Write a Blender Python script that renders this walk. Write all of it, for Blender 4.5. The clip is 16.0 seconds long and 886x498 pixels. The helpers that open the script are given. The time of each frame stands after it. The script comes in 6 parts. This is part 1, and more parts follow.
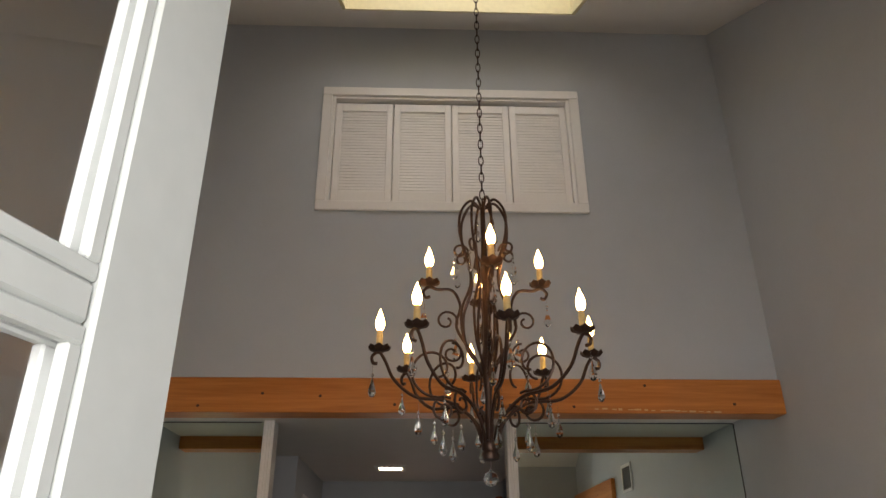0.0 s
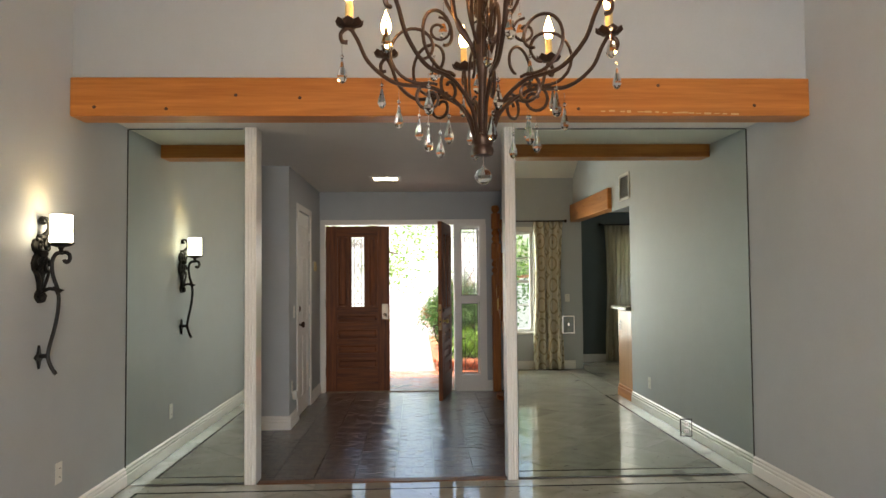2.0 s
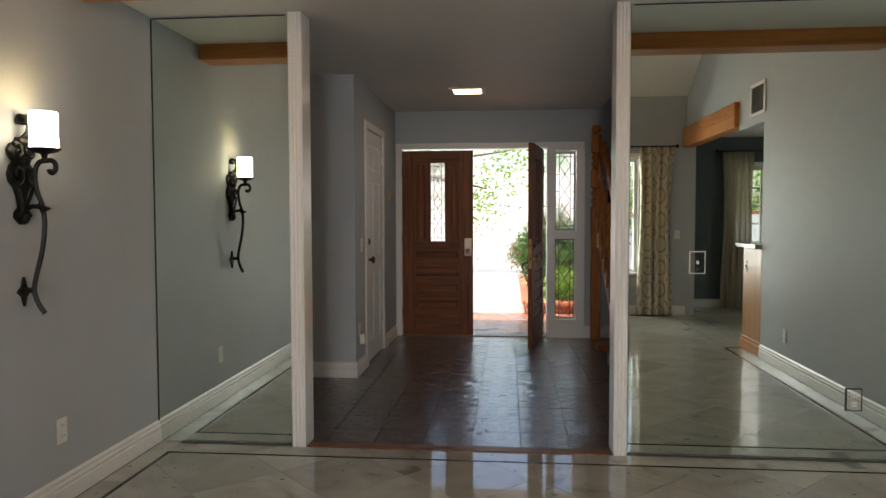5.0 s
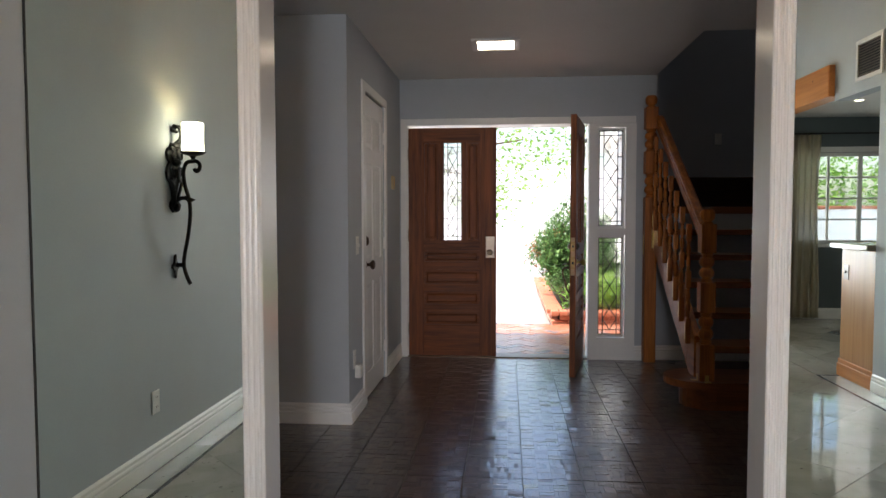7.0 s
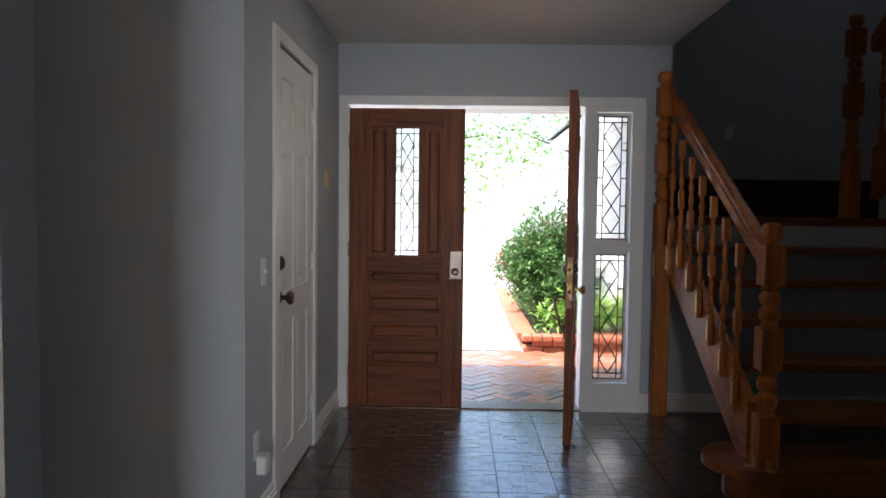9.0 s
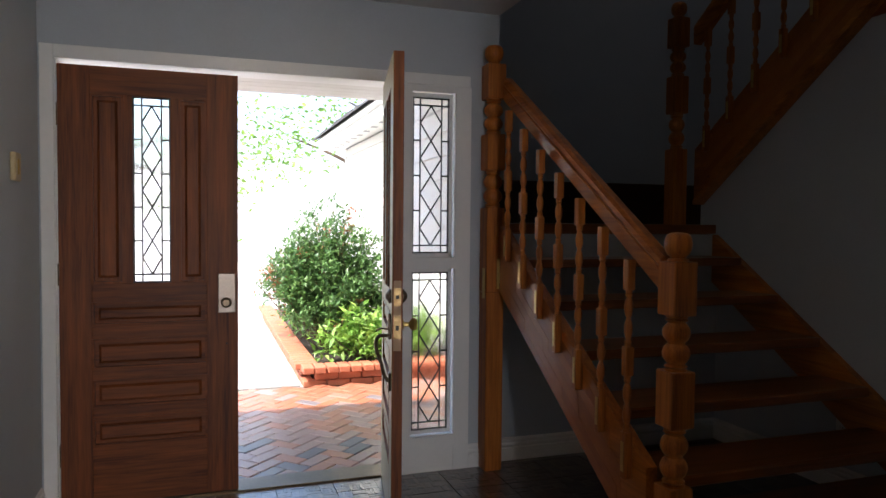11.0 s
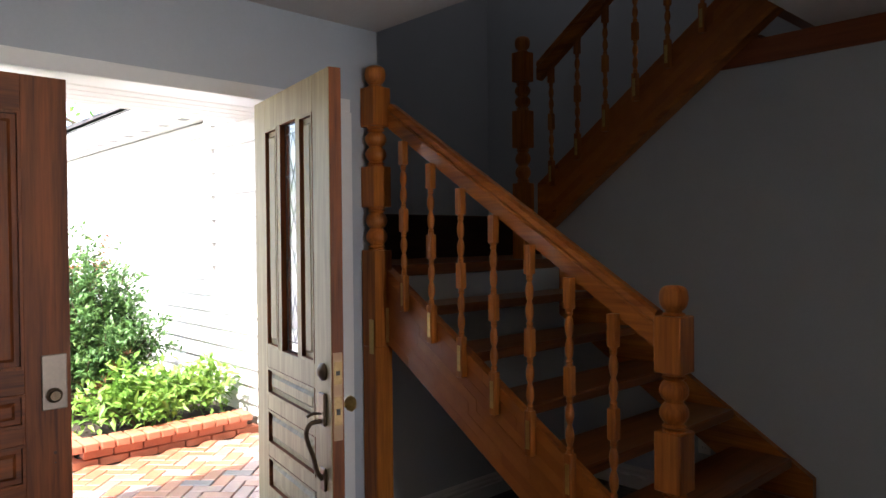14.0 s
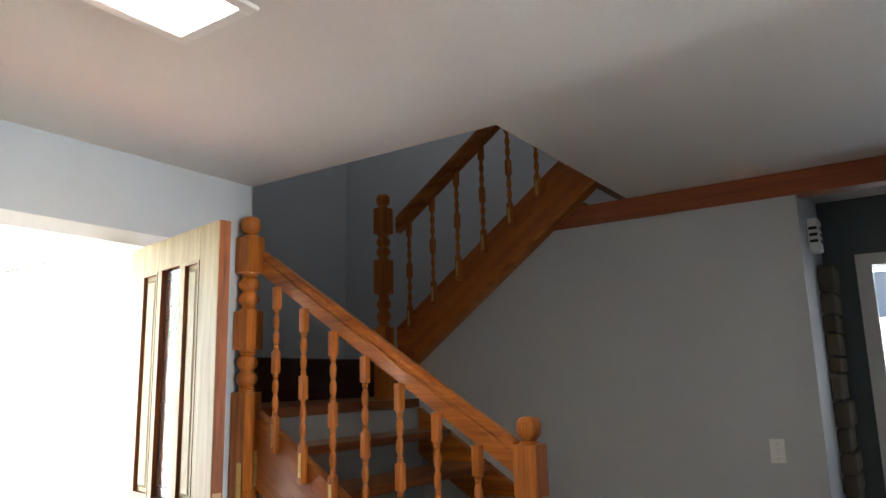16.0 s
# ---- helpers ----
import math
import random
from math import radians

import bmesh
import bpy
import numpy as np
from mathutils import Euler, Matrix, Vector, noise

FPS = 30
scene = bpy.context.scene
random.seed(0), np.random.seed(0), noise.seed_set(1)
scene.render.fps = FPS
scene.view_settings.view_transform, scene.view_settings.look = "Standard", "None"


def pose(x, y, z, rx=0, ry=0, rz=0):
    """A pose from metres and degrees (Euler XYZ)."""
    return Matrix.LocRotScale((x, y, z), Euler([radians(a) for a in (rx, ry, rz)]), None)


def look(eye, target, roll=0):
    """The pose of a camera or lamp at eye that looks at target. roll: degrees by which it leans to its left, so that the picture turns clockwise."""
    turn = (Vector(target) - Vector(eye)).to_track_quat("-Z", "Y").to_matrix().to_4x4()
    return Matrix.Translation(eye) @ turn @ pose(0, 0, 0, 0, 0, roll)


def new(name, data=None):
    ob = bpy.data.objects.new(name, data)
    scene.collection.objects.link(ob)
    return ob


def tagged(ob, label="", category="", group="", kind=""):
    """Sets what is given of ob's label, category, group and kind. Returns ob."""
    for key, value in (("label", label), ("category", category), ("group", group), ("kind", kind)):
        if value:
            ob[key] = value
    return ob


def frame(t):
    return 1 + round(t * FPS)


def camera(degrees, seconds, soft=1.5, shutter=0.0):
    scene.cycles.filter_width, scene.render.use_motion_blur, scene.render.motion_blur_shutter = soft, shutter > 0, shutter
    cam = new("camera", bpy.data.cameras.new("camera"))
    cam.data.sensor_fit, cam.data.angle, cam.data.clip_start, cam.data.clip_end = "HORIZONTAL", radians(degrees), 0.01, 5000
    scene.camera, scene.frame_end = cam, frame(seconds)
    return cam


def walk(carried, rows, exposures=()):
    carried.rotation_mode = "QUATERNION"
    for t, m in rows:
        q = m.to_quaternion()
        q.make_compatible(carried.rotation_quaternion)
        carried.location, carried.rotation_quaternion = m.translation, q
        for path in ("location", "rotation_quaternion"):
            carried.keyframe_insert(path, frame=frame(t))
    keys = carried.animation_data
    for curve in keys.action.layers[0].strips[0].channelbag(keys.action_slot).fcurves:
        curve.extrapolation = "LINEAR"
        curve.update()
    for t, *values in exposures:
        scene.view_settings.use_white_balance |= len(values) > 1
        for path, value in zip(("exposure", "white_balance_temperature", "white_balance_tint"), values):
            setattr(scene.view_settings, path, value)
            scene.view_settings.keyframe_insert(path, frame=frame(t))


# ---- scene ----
cam = camera(64.5, 16.0)
PATH = [
    (0, (-0.064, 0.163, 1.409), (0.008, 1.977, 2.25), -0.3),
    (0.5, (-0.052, 0.222, 1.392), (0.062, 2.027, 2.247), -0.8),
    (1, (0.017, 0.456, 1.385), (0.138, 2.342, 2.039), -0.8),
    (1.5, (0.058, 0.572, 1.416), (0.16, 2.538, 1.77), -0.7),
    (2, (-0.002, 0.595, 1.407), (0.072, 2.593, 1.484), -0.5),
    (2.5, (-0.044, 0.63, 1.41), (0.025, 2.629, 1.354), -0.4),
    (3, (0.012, 0.745, 1.382), (0.067, 2.743, 1.295), -0.8),
    (3.5, (0.072, 0.912, 1.355), (0.001, 2.908, 1.262), -0.7),
    (4, (0.073, 1.096, 1.34), (-0.076, 3.088, 1.248), -0.3),
    (6.5, (-0.158, 2.667, 1.277), (-0.354, 4.655, 1.182), -0.1),
    (7, (-0.245, 3.062, 1.273), (-0.428, 5.051, 1.173), -0.1),
    (7.5, (-0.259, 3.456, 1.295), (-0.45, 5.444, 1.185), -0.6),
    (8, (-0.311, 3.853, 1.33), (-0.511, 5.84, 1.214), -0.3),
    (8.5, (-0.371, 4.191, 1.309), (-0.564, 6.179, 1.205), 0.2),
    (9, (-0.372, 4.521, 1.329), (-0.419, 6.518, 1.227), 0.7),
    (9.5, (-0.414, 4.867, 1.327), (-0.236, 6.857, 1.235), 0.7),
    (10, (-0.442, 5.158, 1.315), (0.033, 7.099, 1.231), 0.8),
    (12.5, (-0.768, 6.318, 1.385), (0.041, 8.146, 1.336), 0.1),
    (13, (-0.918, 6.431, 1.407), (0.141, 8.127, 1.368), 0.3),
    (13.5, (-0.987, 6.536, 1.447), (0.212, 8.137, 1.413), -0.4),
    (14, (-1.067, 6.566, 1.463), (0.301, 8.025, 1.432), -0.5),
    (14.5, (-1.145, 6.555, 1.455), (0.446, 7.766, 1.417), -0.8),
    (15, (-1.209, 6.499, 1.466), (0.441, 7.629, 1.436), -1.3),
    (15.5, (-1.272, 6.452, 1.454), (0.379, 7.579, 1.512), -1.5),
    (16, (-1.343, 6.469, 1.441), (0.285, 7.57, 1.81), -1.4),
]
walk(cam, [(t, look(eye, target, roll)) for t, eye, target, roll in PATH],
     [(0, 0.95, 7150, 16), (1, 1.4, 7000, 15), (1.5, 1.85, 7100, 13), (2, 1.95, 7250, 12), (2.6, 1.62, 7250, 12), (3.5, 1.45, 7250, 12), (6.5, 1.75, 6750, 15), (8, 2.05, 6200, 15), (9, 2.05, 6100, 13), (10, 2.0, 6350, 15),
      (12.5, 2.0, 6300, 14), (13.5, 2.25, 6300, 14), (14, 2.7, 6300, 15), (14.5, 3.65, 6300, 15), (15, 4.35, 6400, 15), (15.5, 4.35, 6450, 13), (16, 4.2, 6450, 10)])

# ---- world, sun, large lights ----
SUN_ELEV, SUN_AZ = 58.0, 248.0
world = bpy.data.worlds.new("world")
scene.world = world
world.use_nodes = True
wn = world.node_tree.nodes
wl = world.node_tree.links
bg = wn["Background"]
sky = wn.new("ShaderNodeTexSky")
sky.sky_type = "NISHITA"
sky.sun_disc = False
sky.sun_elevation = radians(SUN_ELEV)
sky.sun_rotation = radians(SUN_AZ)
sky.dust_density = 3.0
sky.air_density = 1.0
wl.new(sky.outputs[0], bg.inputs[0])
bg.inputs[1].default_value = 0.15
sun_data = bpy.data.lights.new("sun", "SUN")
sun_data.energy, sun_data.angle, sun_data.color = 3.0, radians(0.5), (1.0, 0.95, 0.87)
sun = new("sun", sun_data)
az, el = radians(SUN_AZ), radians(SUN_ELEV)
sun_dir = Vector((math.sin(az) * math.cos(el), math.cos(az) * math.cos(el), math.sin(el)))
sun.matrix_world = look(sun_dir * 30, (0, 0, 0))


def area_lamp(name, eye, target, w, h, watts, color=(1, 1, 1)):
    d = bpy.data.lights.new(name, "AREA")
    d.shape, d.size, d.size_y, d.energy, d.color = "RECTANGLE", w, h, watts, color
    ob = new(name, d)
    ob.matrix_world = look(eye, target)
    return ob


area_lamp("daylight_french_doors", (0.1, -1.9, 1.5), (-1.3, 3.2, 1.4), 1.6, 2.2, 84, (0.93, 0.97, 1.0))
area_lamp("daylight_upstairs", (2.45, 9.5, 4.9), (3.35, 8.9, 3.4), 0.6, 0.6, 0.45, (1.0, 0.96, 0.94))
# added unseen lamp that brightens the kitchen; the wall behind it has no window
area_lamp("daylight_kitchen_side", (4.9, 1.0, 1.5), (2.0, 1.5, 1.2), 1.2, 1.2, 3, (0.95, 0.98, 1.0))

area_lamp("daylight_passage_door", (4.3, 6.25, 1.4), (-1.5, 6.8, 1.3), 0.9, 1.7, 0.3, (0.9, 0.95, 1.0))


# ---- materials ----
def mat_new(name):
    m = bpy.data.materials.new(name)
    m.use_nodes = True
    return m, m.node_tree.nodes, m.node_tree.links, m.node_tree.nodes["Principled BSDF"]


def ramp(nodes, stops):
    r = nodes.new("ShaderNodeValToRGB")
    while len(r.color_ramp.elements) < len(stops):
        r.color_ramp.elements.new(0.5)
    for e, (p, c) in zip(r.color_ramp.elements, stops):
        e.position, e.color = p, (*c, 1)
    return r


def plain(name, color, rough=0.5, metal=0.0, scale=30.0, amount=0.08, bump=0.0, big=0.0, spec=0.5):
    """Paint, metal or plastic with slight mottling at two scales and a fine relief."""
    m, n, l, b = mat_new(name)
    tc = n.new("ShaderNodeTexCoord")
    t1 = n.new("ShaderNodeTexNoise")
    t1.inputs["Scale"].default_value, t1.inputs["Detail"].default_value = scale, 6
    t2 = n.new("ShaderNodeTexNoise")
    t2.inputs["Scale"].default_value, t2.inputs["Detail"].default_value = scale * 0.06, 4
    l.new(tc.outputs["Object"], t1.inputs["Vector"])
    l.new(tc.outputs["Object"], t2.inputs["Vector"])
    mix = n.new("ShaderNodeMath")
    mix.operation = "ADD"
    l.new(t1.outputs["Fac"], mix.inputs[0])
    l.new(t2.outputs["Fac"], mix.inputs[1])
    half = n.new("ShaderNodeMath")
    half.operation = "MULTIPLY"
    half.inputs[1].default_value = 0.5
    l.new(mix.outputs[0], half.inputs[0])
    r = ramp(n, [(0.3, tuple(c * (1 - amount) for c in color)), (0.7, tuple(min(1, c * (1 + amount)) for c in color))])
    l.new(half.outputs[0], r.inputs[0])
    l.new(r.outputs[0], b.inputs["Base Color"])
    b.inputs["Roughness"].default_value, b.inputs["Metallic"].default_value = rough, metal
    b.inputs["Specular IOR Level"].default_value = spec
    if bump:
        bp = n.new("ShaderNodeBump")
        bp.inputs["Strength"].default_value, bp.inputs["Distance"].default_value = bump, 0.004
        l.new(t1.outputs["Fac"], bp.inputs["Height"])
        l.new(bp.outputs[0], b.inputs["Normal"])
    return m


def wood(name, dark, light, axis="X", rough=0.35, scale=1.0, bump=0.08, random_tint=0.0, coat=0.0, spec=0.35):
    """Wood with grain that runs along one axis, pores and soft darker clouds."""
    m, n, l, b = mat_new(name)
    tc = n.new("ShaderNodeTexCoord")
    mp = n.new("ShaderNodeMapping")
    s = {"X": (0.7, 14, 14), "Y": (14, 0.7, 14), "Z": (14, 14, 0.7)}[axis]
    mp.inputs["Scale"].default_value = tuple(v * scale for v in s)
    info = n.new("ShaderNodeObjectInfo")
    add = n.new("ShaderNodeVectorMath")
    add.operation = "MULTIPLY_ADD"
    add.inputs[1].default_value = (37, 37, 37)
    l.new(info.outputs["Random"], add.inputs[0])
    l.new(tc.outputs["Object"], add.inputs[2])
    l.new(add.outputs[0], mp.inputs["Vector"])
    g = n.new("ShaderNodeTexNoise")
    g.inputs["Scale"].default_value, g.inputs["Detail"].default_value, g.inputs["Distortion"].default_value = 1.6, 8, 0.6
    l.new(mp.outputs[0], g.inputs["Vector"])
    mp2 = n.new("ShaderNodeMapping")
    mp2.inputs["Scale"].default_value = tuple(v * scale * 6 for v in s)
    l.new(add.outputs[0], mp2.inputs["Vector"])
    f = n.new("ShaderNodeTexNoise")
    f.inputs["Scale"].default_value, f.inputs["Detail"].default_value = 1.5, 4
    l.new(mp2.outputs[0], f.inputs["Vector"])
    mx = n.new("ShaderNodeMath")
    mx.operation = "MULTIPLY_ADD"
    mx.inputs[1].default_value = 0.35
    l.new(f.outputs["Fac"], mx.inputs[0])
    k = n.new("ShaderNodeMath")
    k.operation = "MULTIPLY"
    k.inputs[1].default_value = 0.65
    l.new(g.outputs["Fac"], k.inputs[0])
    l.new(k.outputs[0], mx.inputs[2])
    tint = n.new("ShaderNodeMath")
    tint.operation = "MULTIPLY_ADD"
    tint.inputs[1].default_value = random_tint
    l.new(info.outputs["Random"], tint.inputs[0])
    l.new(mx.outputs[0], tint.inputs[2])
    r = ramp(n, [(0.33, dark), (0.5, tuple((a + c) / 2 for a, c in zip(dark, light))), (0.68, light)])
    l.new(tint.outputs[0], r.inputs[0])
    l.new(r.outputs[0], b.inputs["Base Color"])
    b.inputs["Roughness"].default_value = rough
    b.inputs["Specular IOR Level"].default_value = spec
    b.inputs["Coat Weight"].default_value = coat
    b.inputs["Coat Roughness"].default_value = 0.15
    bp = n.new("ShaderNodeBump")
    bp.inputs["Strength"].default_value, bp.inputs["Distance"].default_value = bump, 0.003
    l.new(mx.outputs[0], bp.inputs["Height"])
    l.new(bp.outputs[0], b.inputs["Normal"])
    return m


def marble(name):
    m, n, l, b = mat_new(name)
    tc = n.new("ShaderNodeTexCoord")
    info = n.new("ShaderNodeObjectInfo")
    add = n.new("ShaderNodeVectorMath")
    add.operation = "MULTIPLY_ADD"
    add.inputs[1].default_value = (11, 17, 5)
    l.new(info.outputs["Random"], add.inputs[0])
    l.new(tc.outputs["Object"], add.inputs[2])
    v = n.new("ShaderNodeTexNoise")
    v.inputs["Scale"].default_value, v.inputs["Detail"].default_value, v.inputs["Distortion"].default_value = 3.0, 12, 1.2
    l.new(add.outputs[0], v.inputs["Vector"])
    r = ramp(n, [(0.28, (0.21, 0.205, 0.178)), (0.35, (0.37, 0.365, 0.325)), (0.48, (0.42, 0.415, 0.37)), (0.70, (0.48, 0.475, 0.43))])
    l.new(v.outputs["Fac"], r.inputs[0])
    hs = n.new("ShaderNodeHueSaturation")
    vv = n.new("ShaderNodeMath")
    vv.operation = "MULTIPLY_ADD"
    vv.inputs[1].default_value, vv.inputs[2].default_value = 0.25, 0.85
    l.new(info.outputs["Random"], vv.inputs[0])
    l.new(vv.outputs[0], hs.inputs["Value"])
    l.new(r.outputs[0], hs.inputs["Color"])
    sp = n.new("ShaderNodeTexNoise")
    sp.inputs["Scale"].default_value, sp.inputs["Detail"].default_value, sp.inputs["Roughness"].default_value = 26.0, 5, 0.6
    l.new(add.outputs[0], sp.inputs["Vector"])
    sr = ramp(n, [(0.29, (0.34, 0.34, 0.32)), (0.36, (1, 1, 1))])
    l.new(sp.outputs["Fac"], sr.inputs[0])
    fleck = n.new("ShaderNodeMixRGB")
    fleck.blend_type = "MULTIPLY"
    fleck.inputs[0].default_value = 1.0
    l.new(hs.outputs[0], fleck.inputs[1])
    l.new(sr.outputs[0], fleck.inputs[2])
    l.new(fleck.outputs[0], b.inputs["Base Color"])
    b.inputs["Roughness"].default_value = 0.045
    b.inputs["Specular IOR Level"].default_value = 1.0
    sm = n.new("ShaderNodeTexNoise")
    sm.inputs["Scale"].default_value = 2.5
    l.new(tc.outputs["Object"], sm.inputs["Vector"])
    bp = n.new("ShaderNodeBump")
    bp.inputs["Strength"].default_value, bp.inputs["Distance"].default_value = 0.03, 0.01
    l.new(sm.outputs["Fac"], bp.inputs["Height"])
    l.new(bp.outputs[0], b.inputs["Normal"])
    return m


def island_mat(name, stops, rough, bump=0.1, scale=60, spread=1.0, coat=0.0, coat_rough=0.2, spec=0.5):
    """Many small pieces in one mesh, each with a tone of its own."""
    m, n, l, b = mat_new(name)
    geo = n.new("ShaderNodeNewGeometry")
    info = n.new("ShaderNodeObjectInfo")
    tc = n.new("ShaderNodeTexCoord")
    t = n.new("ShaderNodeTexNoise")
    t.inputs["Scale"].default_value, t.inputs["Detail"].default_value = scale, 6
    l.new(tc.outputs["Object"], t.inputs["Vector"])
    a = n.new("ShaderNodeMath")
    a.operation = "MULTIPLY_ADD"
    a.inputs[1].default_value = 0.6 * spread
    l.new(geo.outputs["Random Per Island"], a.inputs[0])
    c = n.new("ShaderNodeMath")
    c.operation = "MULTIPLY_ADD"
    c.inputs[1].default_value, c.inputs[2].default_value = 0.25 * spread, -0.05
    l.new(info.outputs["Random"], c.inputs[0])
    d = n.new("ShaderNodeMath")
    d.operation = "MULTIPLY_ADD"
    d.inputs[1].default_value = 0.3
    l.new(t.outputs["Fac"], d.inputs[0])
    l.new(c.outputs[0], d.inputs[2])
    l.new(d.outputs[0], a.inputs[2])
    r = ramp(n, stops)
    l.new(a.outputs[0], r.inputs[0])
    l.new(r.outputs[0], b.inputs["Base Color"])
    b.inputs["Roughness"].default_value = rough
    b.inputs["Coat Weight"].default_value = coat
    b.inputs["Coat Roughness"].default_value = coat_rough
    b.inputs["Specular IOR Level"].default_value = spec
    bp = n.new("ShaderNodeBump")
    bp.inputs["Strength"].default_value, bp.inputs["Distance"].default_value = bump, 0.004
    l.new(t.outputs["Fac"], bp.inputs["Height"])
    l.new(bp.outputs[0], b.inputs["Normal"])
    return m


def glowing(name, color, strength):
    m, n, l, b = mat_new(name)
    b.inputs["Base Color"].default_value = (*color, 1)
    b.inputs["Emission Color"].default_value = (*color, 1)
    b.inputs["Emission Strength"].default_value = strength
    b.inputs["Roughness"].default_value = 0.4
    return m


def glass(name, rough=0.0, color=(1, 1, 1), ior=1.45):
    m, n, l, b = mat_new(name)
    b.inputs["Base Color"].default_value = (*color, 1)
    b.inputs["Transmission Weight"].default_value = 1.0
    b.inputs["Roughness"].default_value, b.inputs["IOR"].default_value = rough, ior
    return m


M_WALL = plain("wall_paint", (0.455, 0.487, 0.52), 0.6, scale=90, amount=0.03, bump=0.05, spec=0.25)
# teal of passage and kitchen walls; in the closet it carries the shade
M_WALL_DARK = plain("dark_wall_and_shade", (0.10, 0.125, 0.13), 0.5, scale=90, amount=0.05, bump=0.05)
M_CEIL = plain("ceiling_paint", (0.74, 0.72, 0.69), 0.6, scale=70, amount=0.03, bump=0.06)
M_TRIM = plain("white_trim_paint", (0.80, 0.79, 0.77), 0.3, scale=40, amount=0.03, bump=0.02)
M_POST = plain("white_post_paint", (0.80, 0.79, 0.77), 0.22, scale=40, amount=0.02)
M_DOORWHITE = plain("white_door_paint", (0.76, 0.76, 0.75), 0.32, scale=40, amount=0.03, bump=0.02)
M_PINE = wood("orange_pine", (0.36, 0.115, 0.024), (0.62, 0.24, 0.062), "X", 0.38, 0.6)
M_PINE_Y = wood("orange_pine_y", (0.36, 0.115, 0.024), (0.62, 0.24, 0.062), "Y", 0.38, 0.6)
M_KNOT = plain("pine_knot", (0.06, 0.02, 0.008), 0.5)
M_MAHOG = wood("mahogany_door", (0.068, 0.016, 0.003), (0.27, 0.072, 0.013), "Z", 0.5, 1.3)
M_MAHOG_H = wood("mahogany_rail", (0.068, 0.016, 0.003), (0.27, 0.072, 0.013), "X", 0.5, 1.3)
M_STAIR_Z = wood("stair_wood_upright", (0.17, 0.044, 0.006), (0.56, 0.185, 0.028), "Z", 0.42, 1.0, coat=0.0, random_tint=0.05)
M_STAIR_Y = wood("stair_wood_long", (0.17, 0.044, 0.006), (0.56, 0.185, 0.028), "Y", 0.36, 0.8, coat=0.1, random_tint=0.05)
M_TREAD = wood("stair_tread_wood", (0.12, 0.032, 0.007), (0.30, 0.095, 0.022), "X", 0.3, 0.8, coat=0.2)
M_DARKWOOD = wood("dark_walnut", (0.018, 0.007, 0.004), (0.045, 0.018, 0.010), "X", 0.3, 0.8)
M_BEAM2 = wood("red_stained_beam", (0.17, 0.042, 0.012), (0.33, 0.095, 0.028), "Y", 0.4, 0.6)
M_IRON = plain("black_iron", (0.012, 0.011, 0.010), 0.5, 0.25, 80, 0.3, 0.15)
M_BRONZE = plain("brown_bronze", (0.055, 0.030, 0.021), 0.42, 0.6, 60, 0.3, 0.1)
M_BRASS = plain("aged_brass", (0.66, 0.46, 0.16), 0.30, 0.9, 80, 0.25, 0.05)
M_OLDBRASS = plain("antique_brass", (0.14, 0.10, 0.065), 0.35, 0.9, 80, 0.35, 0.08)
M_SATIN = plain("satin_bronze_plate", (0.24, 0.19, 0.15), 0.35, 0.85, 80, 0.12)
M_SWITCH = plain("white_plastic", (0.78, 0.77, 0.73), 0.35, scale=60, amount=0.03)
M_ALMOND = plain("almond_plastic", (0.55, 0.43, 0.24), 0.4, scale=60, amount=0.05)
M_DARKSLOT = plain("dark_slot", (0.02, 0.02, 0.02), 0.6)
M_LEAD = plain("lead_came", (0.09, 0.09, 0.09), 0.45, 0.6, 80, 0.2)
M_GLASS = glass("window_glass")
M_BEVEL = glass("bevelled_glass", 0.09)
M_CRYSTAL = glass("crystal", 0.0, (1, 1, 1), 1.32)
M_MIRROR, _n, _l, _b = mat_new("mirror_silver")
_b.inputs["Base Color"].default_value, _b.inputs["Metallic"].default_value, _b.inputs["Roughness"].default_value = (0.69, 0.77, 0.72, 1), 1.0, 0.0
M_MARBLE = marble("polished_marble")
M_BLACKSTONE = plain("black_marble_line", (0.012, 0.012, 0.011), 0.25, scale=30, amount=0.3, spec=0.25)
M_PARQUET = island_mat("dark_parquet", [(0.1, (0.010, 0.006, 0.0045)), (0.5, (0.030, 0.017, 0.012)), (0.95, (0.085, 0.052, 0.036))], 0.30, 0.25, 90, 1.3, coat=1.0, coat_rough=0.22, spec=0.4)
M_PARQUET.node_tree.nodes["Principled BSDF"].inputs["Coat IOR"].default_value = 1.85
M_PARQUET_BASE = plain("parquet_joint", (0.17, 0.15, 0.13), 0.6, scale=60, amount=0.3)
M_THRESH = wood("wood_threshold", (0.12, 0.05, 0.025), (0.24, 0.11, 0.055), "X", 0.4)
M_FLAME = glowing("lit_bulb", (1.0, 0.54, 0.17), 30.0)
M_CANDLE = plain("ivory_candle_sleeve", (0.62, 0.47, 0.22), 0.5)
M_SHADE = glowing("lit_sconce_glass", (1.0, 0.89, 0.64), 3.9)
M_PANEL = glowing("lit_ceiling_panel", (1.0, 0.85, 0.62), 3.2)
M_SIDING = plain("white_siding_paint", (0.70, 0.69, 0.65), 0.5, scale=20, amount=0.04, bump=0.03)
M_CONCRETE = plain("joint_sand", (0.17, 0.145, 0.12), 0.9, scale=60, amount=0.2, bump=0.3)
M_GROUND = plain("pale_concrete", (0.50, 0.49, 0.46), 0.95, scale=12, amount=0.25, bump=0.3)
M_SOIL = plain("garden_soil", (0.05, 0.035, 0.024), 0.95, scale=25, amount=0.4, bump=0.6)
